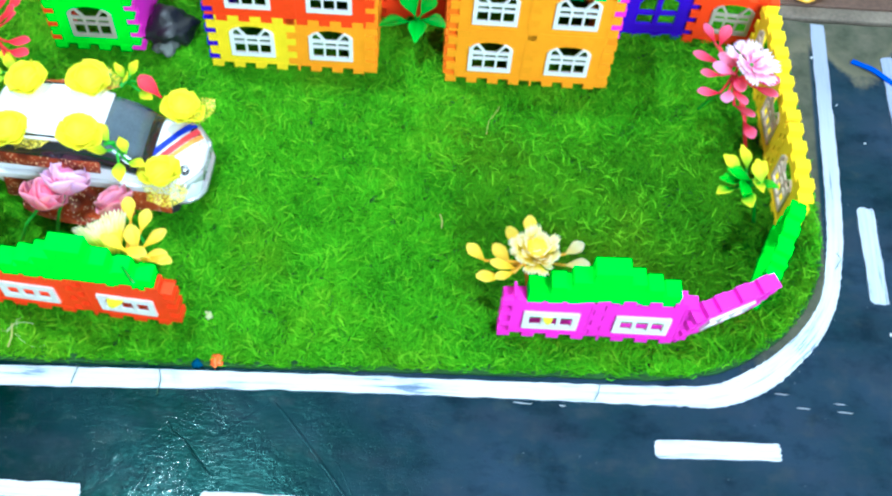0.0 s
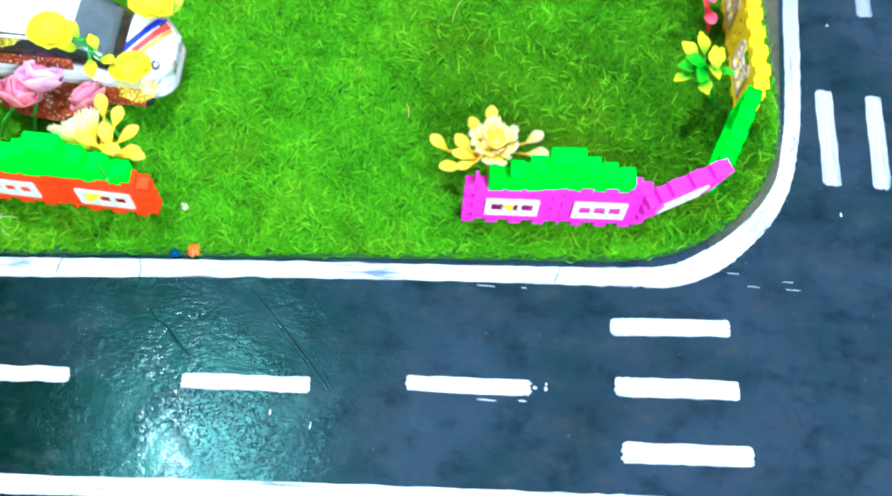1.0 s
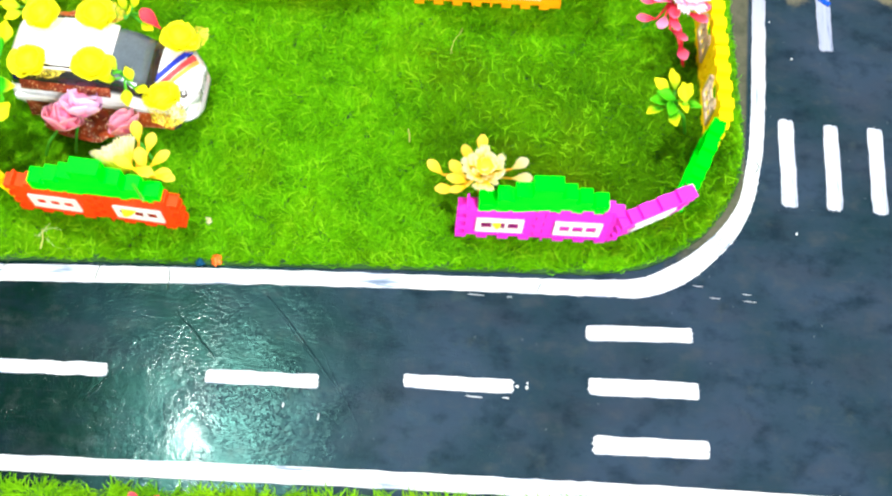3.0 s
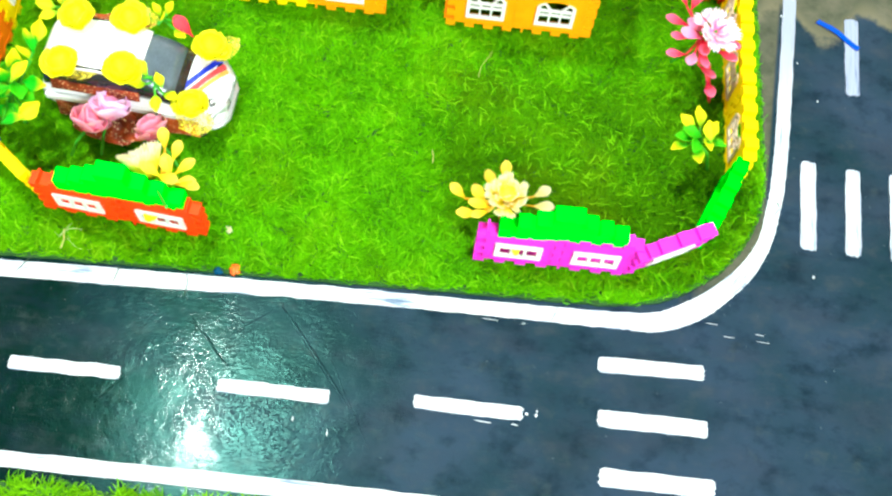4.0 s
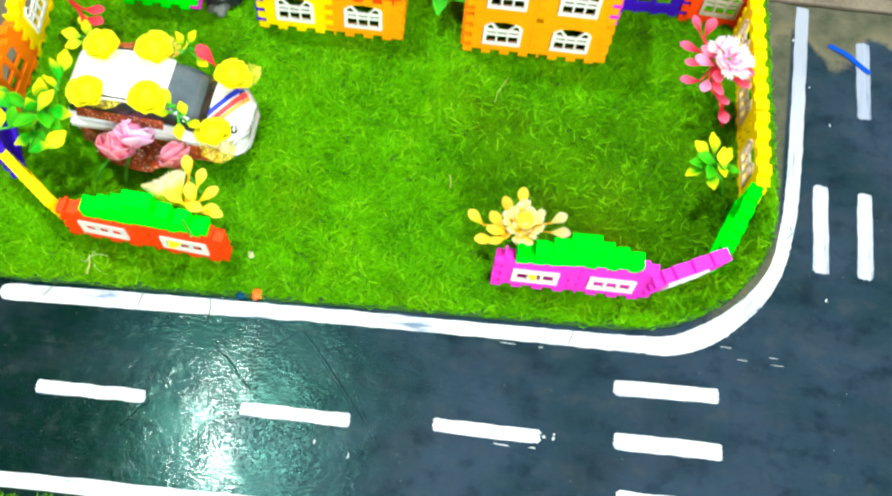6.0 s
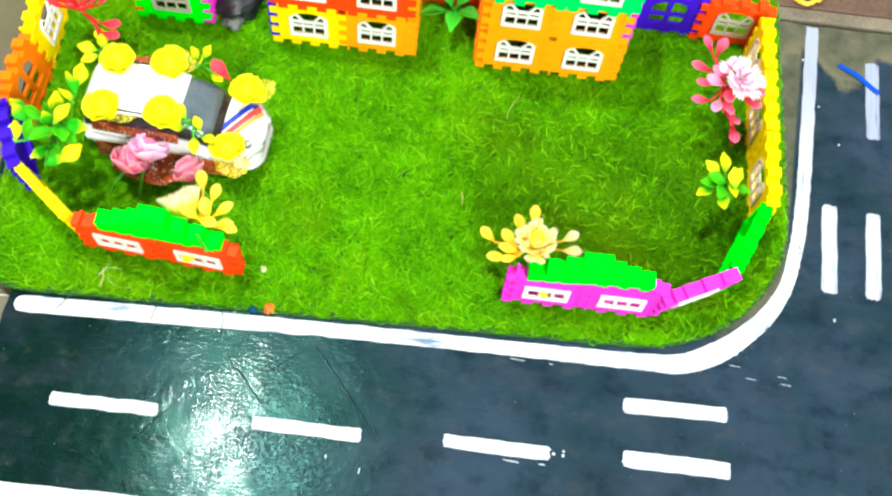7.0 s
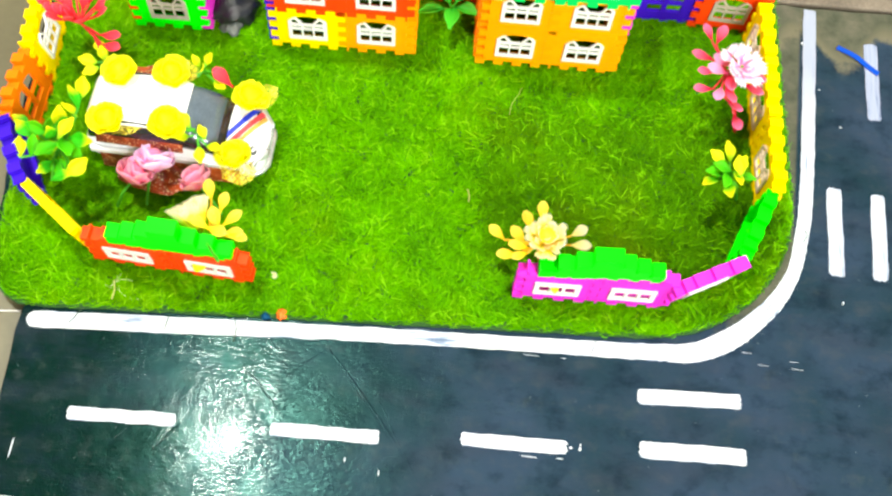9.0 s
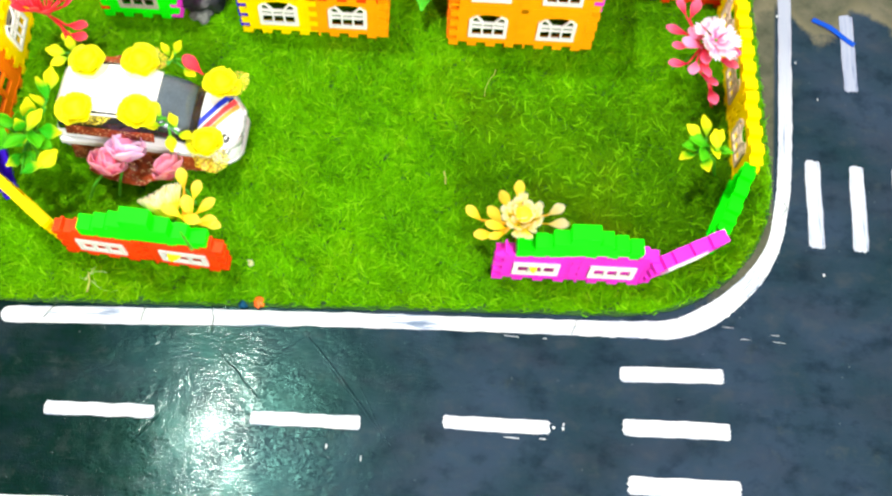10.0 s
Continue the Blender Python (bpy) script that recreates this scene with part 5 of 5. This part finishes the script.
# ---------------------------------------------------------------- plants and flowers in the garden
spray("leafy_plant", (-0.146, 0.155, 0.030), (-0.146, 0.152, BASE),
      [(-0.1345, 0.1885, 0.048, 95, M_LIME), (-0.1375, 0.1800, 0.050, 125, M_LEAF), (-0.139, 0.173, 0.047, 150, M_LIME), (-0.146, 0.170, 0.043), (-0.163, 0.159, 0.045, 135), (-0.155, 0.1605, 0.046, 160), (-0.157, 0.148, 0.045, 95), (-0.147, 0.157, 0.048),
       (-0.137, 0.1585, 0.050, 60), (-0.128, 0.154, 0.047, -10), (-0.137, 0.148, 0.046, -60), (-0.146, 0.146, 0.046, -130), (-0.135, 0.129, 0.045, 20), (-0.128, 0.1355, 0.046, 50), (-0.148, 0.150, 0.040, 30),
       (-0.131, 0.146, 0.044, -30), (-0.141, 0.165, 0.045, 10), (-0.168, 0.166, 0.040, 150), (-0.166, 0.150, 0.038, 100), (-0.150, 0.140, 0.036, 230), (-0.152, 0.166, 0.036, 80), (-0.140, 0.139, 0.038, -50)], [M_LEAF, M_GREEN, M_LIME, M_GREEN, M_LEAF], STEM, "green artificial plant with yellow-tipped leaves beside the car", "plant", 0.0150, 5, 1.1)
spray("garden_plant", (0.264, 0.166, 0.040), (0.281, 0.170, BASE),
      [(0.262, 0.1775, 0.050, 100, M_LIME), (0.2555, 0.1735, 0.050, 140, M_LIME), (0.2695, 0.1700, 0.049, 60, M_LIME), (0.2675, 0.1655, 0.054, 95, M_LIME), (0.2585, 0.1670, 0.048, 165, M_GREEN),
       (0.2545, 0.1645, 0.046, 185, M_GREEN), (0.2520, 0.1585, 0.045, 215, M_GARDEN), (0.2600, 0.1600, 0.047, -110, M_GREEN), (0.2665, 0.1595, 0.050, -75, M_LIME), (0.2630, 0.1535, 0.046, -85, M_GARDEN),
       (0.2725, 0.1620, 0.046, -20, M_GREEN)],
      [M_LIME, M_GARDEN, M_LIME, M_GREEN], STEM, "small green artificial plant with yellow-tipped leaves by the fence", "plant", 0.0128, 6, 0.6)
spray("red_flower_spray", (-0.146, 0.2385, 0.044), (-0.125, 0.212, 0.052),
      [(-0.146 + 0.017 * math.cos(radians(a)) * q, 0.2435 + 0.014 * math.sin(radians(a)) * q, 0.050 + 0.006 * q) for a, q in
       ((-20, 1.0), (5, 0.8), (30, 1.05), (55, 0.8), (80, 1.1), (105, 0.85), (130, 1.1), (155, 0.9), (180, 1.15), (205, 0.9), (230, 1.05), (260, 0.8), (70, 0.45), (150, 0.5), (220, 0.45), (285, 0.95), (310, 0.75), (335, 1.0), (200, 0.65), (245, 0.55))]
      + [(-0.121, 0.221, 0.058, -10), (-0.119, 0.2135, 0.058, -20)], M_SCARLET, RED_STEM, "scarlet artificial flower spray with slender petals", "flower", 0.0138, 7)

spray("pink_flower_spray", (0.2650, 0.2380, 0.0470), (0.283, 0.221, BASE),
      [(0.2532, 0.2630, 0.0520, 115), (0.2610, 0.2615, 0.0520, 65), (0.2500, 0.2460, 0.0500, 170), (0.2500, 0.2245, 0.0460, 190), (0.2600, 0.2395, 0.0560, 150, M_PALE), (0.2565, 0.2330, 0.0560, 165, M_PALE),
       (0.2650, 0.2190, 0.0500, -75), (0.2590, 0.2200, 0.0490, -110, M_PALE), (0.2520, 0.2365, 0.0480, 185), (0.2640, 0.2455, 0.0480, 70), (0.2700, 0.2180, 0.0400, -50), (0.2740, 0.2105, 0.0330, -80),
       (0.2805, 0.2320, 0.0500, -10), (0.2800, 0.2260, 0.0480, -40), (0.2660, 0.2290, 0.0500, -90)], M_CORAL, RED_STEM,
      "coral-pink artificial flower spray by the yellow fence", "flower", 0.0148, 8)
rosette("carnation", (0.2710, 0.2335, 0.062), 0.0128, M_BLUSH, [(12, 1.18, 0.0, 1.0), (9, 0.84, 0.16, 1.0), (5, 0.48, 0.22, 0.95)], "pale pink and white artificial carnation by the yellow fence", "flower", "", (12, -10), 60,
        [(0.003, 0, -0.03), (0.008, -0.004, -0.058)], loose=0.09)
spray("yellow_flower_spray", (0.146, 0.106, 0.050), (0.150, 0.101, BASE),
      [(0.1235, 0.116, 0.040, 140), (0.130, 0.1025, 0.040, 190), (0.136, 0.1135, 0.043, 130), (0.150, 0.1305, 0.043, 90), (0.1415, 0.1235, 0.043, 115), (0.1710, 0.1185, 0.044, 30, M_BUFF), (0.1725, 0.1105, 0.042, -5, M_BUFF), (0.136, 0.105, 0.047, 175),
       (0.1365, 0.0985, 0.049, 210)], M_AMBER, AMBER_STEM, "yellow-amber artificial petal spray behind the magenta fence", "flower", 0.0130, 9)
bloom = rosette("daisy_flower", (0.150, 0.1045, 0.060), 0.0140, M_CREAM, [(24, 1.0, 0.08, 1.0), (20, 0.84, 0.25, 1.0), (16, 0.60, 0.4, 0.95), (12, 0.36, 0.5, 0.95)], "cream artificial flower with a yellow heart behind the magenta fence", "flower", "", (8, 0), 61,
                [(0, 0, -0.03), (0.001, 0.002, -0.056)], loose=0.15)
heart(bloom, POLLEN, (0, 0, 0.0046), 0.0052, "fuzzy yellow heart")
spray("amber_flower_spray", (-0.043, 0.099, 0.050), (-0.046, 0.1015, BASE),
      [(-0.0475, 0.1265, 0.046, 105), (-0.0375, 0.1165, 0.052, 80), (-0.031, 0.1065, 0.052, 40), (-0.027, 0.0965, 0.050, -20), (-0.040, 0.105, 0.053, 110), (-0.0305, 0.0985, 0.049, 10), (-0.0385, 0.097, 0.055, -20), (-0.048, 0.101, 0.056, 150)],
      M_AMBER, AMBER_STEM, "amber artificial petal spray behind the red fence", "flower", 0.0138, 10)
bloom = rosette("daisy_flower", (-0.0505, 0.1015, 0.047), 0.0150, M_CREAM, [(26, 0.85, 0.95, 1.0), (22, 0.6, 1.05, 1.0), (16, 0.35, 0.95, 0.95)], "cream artificial flower with an amber heart behind the red fence", "flower", "", (-62, 0), 62,
                [(0, -0.004, -0.004), (0.001, -0.036, -0.020)], turn=32, loose=0.12)
heart(bloom, POLLEN, (0, 0, 0.0035), 0.0050, "fuzzy amber heart")
spray("broad_leaf_plant", (0.087, 0.292, 0.018), (0.087, 0.294, BASE), [(0.074, 0.287, 0.022, 195), (0.088, 0.283, 0.022, -95), (0.098, 0.289, 0.022, -20), (0.083, 0.299, 0.028, 110), (0.094, 0.299, 0.026, 60)], M_BROAD, STEM,
      "broad-leaved green artificial plant between the houses", "plant", 0.020, 11)
spray("near_flower", (-0.021, -0.077, 0.010), (-0.021, -0.078, BASE), [(-0.0265, -0.0735, 0.012, 130), (-0.0165, -0.0745, 0.012, 50), (-0.021, -0.083, 0.012, -90), (-0.029, -0.0805, 0.011, 200), (-0.013, -0.081, 0.011, -20)], M_SCARLET, RED_STEM,
      "small crimson artificial flower in the near turf", "flower", 0.010, 12)

# ---------------------------------------------------------------- small things lying about
PAPER_BLUE = material("blue_paper", (0.0, 0.055, 0.42), 0.6, spec=0.15)
DRY = material("dry_straw", (0.40, 0.40, 0.09), 0.6)
LUMP_DARK = material("dark_grey_lump", (0.010, 0.012, 0.013), 0.35, vary=0.4, bump=0.4)
LUMP_GREY = material("grey_stone", (0.11, 0.12, 0.11), 0.7, vary=0.4, bump=0.4)
SPOT_YELLOW = material("golden_yellow_plastic", (0.86, 0.48, 0.03), 0.35)
SPOT_BROWN = material("brown_spot_paint", (0.22, 0.07, 0.01), 0.4)
HAIR = material("dark_green_thread", (0.03, 0.07, 0.03), 0.5)
SCRAP_TEAL = material("dark_teal_scrap", (0.0, 0.05, 0.12), 0.6, spec=0.15)
ORANGE_BIT = material("orange_scrap", (0.85, 0.13, 0.01), 0.4)

single("paper_strip", loft([[(0.0265 * t, -0.0020 + 0.0012 * math.sin(t * 3), 0.0007 + 0.0012 * math.sin(t * 4) ** 2), (0.0265 * t, 0.0018 + 0.0012 * math.sin(t * 3), 0.0007 + 0.0012 * math.sin(t * 4) ** 2),
                             (0.0265 * t, 0.0018 + 0.0012 * math.sin(t * 3), 0.0013 + 0.0012 * math.sin(t * 4) ** 2), (0.0265 * t, -0.0020 + 0.0012 * math.sin(t * 3), 0.0013 + 0.0012 * math.sin(t * 4) ** 2)] for t in [k / 10 for k in range(11)]]),
       PAPER_BLUE, pose(0.361, 0.2985, 0, 0, 0, -38) @ Matrix.Scale(1.27, 4, (1, 0, 0)), "narrow blue paper strip lying across the road", "paper strip")
single("dry_blade", tube([(0, 0, 0.007), (0.001, 0.004, 0.0085), (0.0012, 0.009, 0.007)], 0.0004), DRY, pose(0.107, 0.152, 0, 0, 0, 15), "short dry straw lying in the turf", "straw")
single("dry_blade", tube([(0, 0, 0.006), (0.0002, 0.004, 0.008), (0.0015, 0.008, 0.009), (0.0038, 0.012, 0.0095), (0.0060, 0.016, 0.0085), (0.0072, 0.021, 0.007)], 0.00016), DRY, pose(0.131, 0.219, 0, 0, 0, 0), "long dry straw lying in the turf", "straw")
single("dry_blade", tube([(0, 0, 0.005), (0.003, 0.004, 0.008), (0.004, 0.010, 0.009)], 0.0004), DRY, pose(-0.104, 0.070, 0, 0, 0, 20), "pale dry straw at the turf's edge", "straw")

PALE_DRY = material("bleached_straw", (0.40, 0.46, 0.20), 0.6)
for k, (a, ln, bend) in enumerate(((20, 0.020, 0.006), (75, 0.016, -0.005), (140, 0.014, 0.006), (-15, 0.022, -0.007), (105, 0.012, 0.004))):
    pts = [(ln * t, 0.4 * bend * math.sin(3.0 * t), 0.007 + 0.004 * math.sin(2.6 * t + k)) for t in (0, 0.2, 0.4, 0.6, 0.8, 1.0)]
    single("dry_blade", tube([(x * 0.7, y * 0.8, z) for x, y, z in pts], 0.00013, 5), PALE_DRY, pose(-0.106 + 0.0015 * k, 0.0760, 0, 0, 0, a), "bleached dry straw tangled in the turf's edge", "straw")


def scrap(name, x, y, z, r, mat, label, category, seed):
    bm = bmesh.new()
    bmesh.ops.create_icosphere(bm, subdivisions=3, radius=r)
    for v in bm.verts:
        v.co *= 1 + 0.7 * noise.noise(v.co * (1.6 / r) + Vector((seed, 0, 0)))
        v.co.z *= 0.6
    single(name, bm, mat, pose(x, y, z), label, category, smooth=True)


scrap("orange_scrap", -0.0025, 0.0685, 0.003, 0.0030, ORANGE_BIT, "small orange plastic scrap at the turf's edge", "scrap", 1)
scrap("blue_scrap", -0.0115, 0.0665, 0.003, 0.0022, SCRAP_TEAL, "tiny blue scrap at the turf's edge", "scrap", 2)
scrap("white_scrap", -0.0095, 0.093, 0.005, 0.0020, PALE_DRY, "tiny whitish scrap in the turf", "scrap", 3)
# two made-up lumps stand in for an unidentified dark thing here
scrap("dark_lump", -0.061, 0.284, 0.010, 0.014, LUMP_DARK, "unidentified dark lump beside the green house", "stone", 4)
scrap("grey_stone", -0.060, 0.271, 0.008, 0.006, LUMP_GREY, "small unidentified grey lump beside the green house", "stone", 5)
for x, y, a, b in [(-0.030, 0.064, (0.002, -0.006), (0.001, -0.014)), (-0.069, 0.064, (-0.001, -0.005), (-0.002, -0.010)), (-0.117, 0.072, (-0.004, -0.008), (-0.011, -0.018)), (0.189, 0.066, (-0.001, -0.004), (-0.003, -0.008)), (0.325, 0.153, (0.002, -0.004), (-0.002, -0.010))]:
    single("thread", tube([(0, 0, 0.0016), (a[0], a[1], 0.0018), (b[0], b[1], 0.0009)], 0.00022, 5), HAIR, pose(x, y, 0), "thin dark thread lying over the white line", "thread", "loose threads")
for k, (x, y, w, h) in enumerate([(0.1745, 0.0002, 0.0018, 0.0016), (0.1800, -0.0003, 0.0016, 0.0022), (0.1803, 0.0022, 0.0012, 0.0012), (0.150, -0.0068, 0.010, 0.0006), (0.168, -0.0068, 0.004, 0.0006),
                                  (0.282, 0.0665, 0.007, 0.0002), (0.311, 0.0625, 0.006, 0.0002), (0.292, 0.0592, 0.007, 0.0002), (0.313, 0.0580, 0.008, 0.0002), (0.150, 0.0550, 0.010, 0.0003), (0.170, 0.0545, 0.003, 0.0003), (0.346, 0.104, 0.0011, 0.0022), (0.357, 0.233, 0.0012, 0.0014), (0.336, 0.300, 0.0012, 0.0022),
                                  (-0.145, -0.022, 0.0008, 0.012), (0.345, 0.262, 0.001, 0.001), (0.064, -0.022, 0.0006, 0.004), (0.044, -0.016, 0.0008, 0.003)]):
    n = 9
    pts = wavy([(w / 2 * math.cos(2 * math.pi * q / n), h / 2 * math.sin(2 * math.pi * q / n)) for q in range(n)], min(w, h) * 0.2, 900, k)
    single("paint_fleck", flat_outline(pts, 0.0, 0.0004), PAINT, pose(x, y, 0, 0, 0, -4), "small white paint fleck on the black road", "paint fleck", "paint flecks")

single("thread", tube([(-0.215, 0.060, FLOOR_Z + 0.0004), (-0.19, 0.0625, FLOOR_Z + 0.0006), (-0.162, 0.0640, FLOOR_Z + 0.0004)], 0.0004, 5), WHITE, Matrix(), "thin white thread lying on the beige floor", "thread")

# flower petals that poke through two fence windows
for x, y, p0, p1 in ((0.1600, 0.0940, (0.0, -0.0010, 0.0265), (0.0, -0.0075, 0.0225)), (-0.0500, 0.0945, (0.0030, -0.0010, 0.0310), (-0.0025, -0.0110, 0.0235))):
    ob = thing("poking_petal", pose(x, y, BASE), "yellow artificial petal poking through a fence window", "petal")
    part("petal", M_FLAT, None, ob, at=aim(p0, p1, (0, -0.5, 1), 1.0))
    part("stem", tube([(p0[0], 0.008, 0), (p0[0], 0.006, p0[2] * 0.6), (p0[0], p0[1] - 0.001, p0[2])], 0.0007), AMBER_STEM, ob)

# creases in the painted road sheet
for x0, y0, x1, y1, w, lift in ((0.028, 0.050, 0.078, -0.012, 0.0015, 0.00008), (0.030, 0.052, -0.002, 0.026, 0.0009, 0.00004), (-0.022, 0.038, 0.004, 0.009, 0.0007, 0.00011), (-0.066, -0.018, -0.052, 0.000, 0.0007, 0.00011), (0.060, 0.020, 0.088, -0.030, 0.0011, 0.00005)):
    n = 14
    rows = []
    for k in range(n + 1):
        t = k / n
        h = lift * math.sin(math.pi * t) ** 0.6
        jx = 0.0012 * noise.noise((t * 3, x0 * 90, 0))
        q = Vector((y1 - y0, x0 - x1)).normalized() * w * 1.8
        c = Vector((x0 + (x1 - x0) * t + jx, y0 + (y1 - y0) * t + jx))
        rows.append([(c.x - q.x, c.y - q.y, -0.0001), (c.x, c.y, h), (c.x + q.x, c.y + q.y, -0.0001)])
    single("road_crease", loft(rows), ROAD, Matrix(), "faint crease in the black road sheet", "crease", kind="structure", smooth=True)

# the golden spotted toy at the end of the road
TEAL = material("pale_teal_plastic", (0.35, 0.62, 0.58), 0.35)
toy = thing("spotted_toy", pose(0.3360, 0.3445, 0.002), "golden yellow spotted plastic toy lying on the wooden board", "toy")
part("body", loft([[(x, y0 + (y1 - y0) * (0.5 - 0.5 * math.cos(a)), 0.0035 + 0.0032 * math.sin(a)) for a in [2 * math.pi * k / 12 for k in range(12)]] for x, y0, y1 in
                   ((0.000, 0.0140, 0.0170), (0.003, 0.0090, 0.0190), (0.008, 0.0030, 0.0240), (0.0125, 0.0035, 0.0270), (0.018, 0.0100, 0.0290), (0.0225, 0.0180, 0.0280))]), SPOT_YELLOW, toy, smooth=True)
part("leg", tube([(-0.0135, 0.0075, 0.0022), (-0.0100, 0.0078, 0.0026), (-0.0060, 0.0060, 0.0030), (-0.0015, 0.0025, 0.0030), (0.0030, 0.0010, 0.0030), (0.0075, 0.0030, 0.0032), (0.0105, 0.0065, 0.0034)], 0.0017, 9), SPOT_YELLOW, toy, smooth=True)
part("top_panel", loft([[(x, y0 + (y1 - y0) * (0.5 - 0.5 * math.cos(a)), 0.0060 + 0.0022 * math.sin(a)) for a in [2 * math.pi * k / 10 for k in range(10)]] for x, y0, y1 in
                        ((0.0145, 0.0190, 0.0230), (0.018, 0.0165, 0.0250), (0.0225, 0.0200, 0.0260))]), TEAL, toy, "pale teal panel", smooth=True)
for x, y, r in ((0.0060, 0.0085, 0.0023), (0.0115, 0.0075, 0.0020), (0.0075, 0.0150, 0.0024), (0.0120, 0.0200, 0.0022)):
    bm = bmesh.new()
    bmesh.ops.create_cone(bm, cap_ends=True, segments=14, radius1=r, radius2=r * 0.8, depth=0.0014, matrix=Matrix.Translation((x, y, 0.0066)))
    part("spot", bm, SPOT_BROWN, toy)
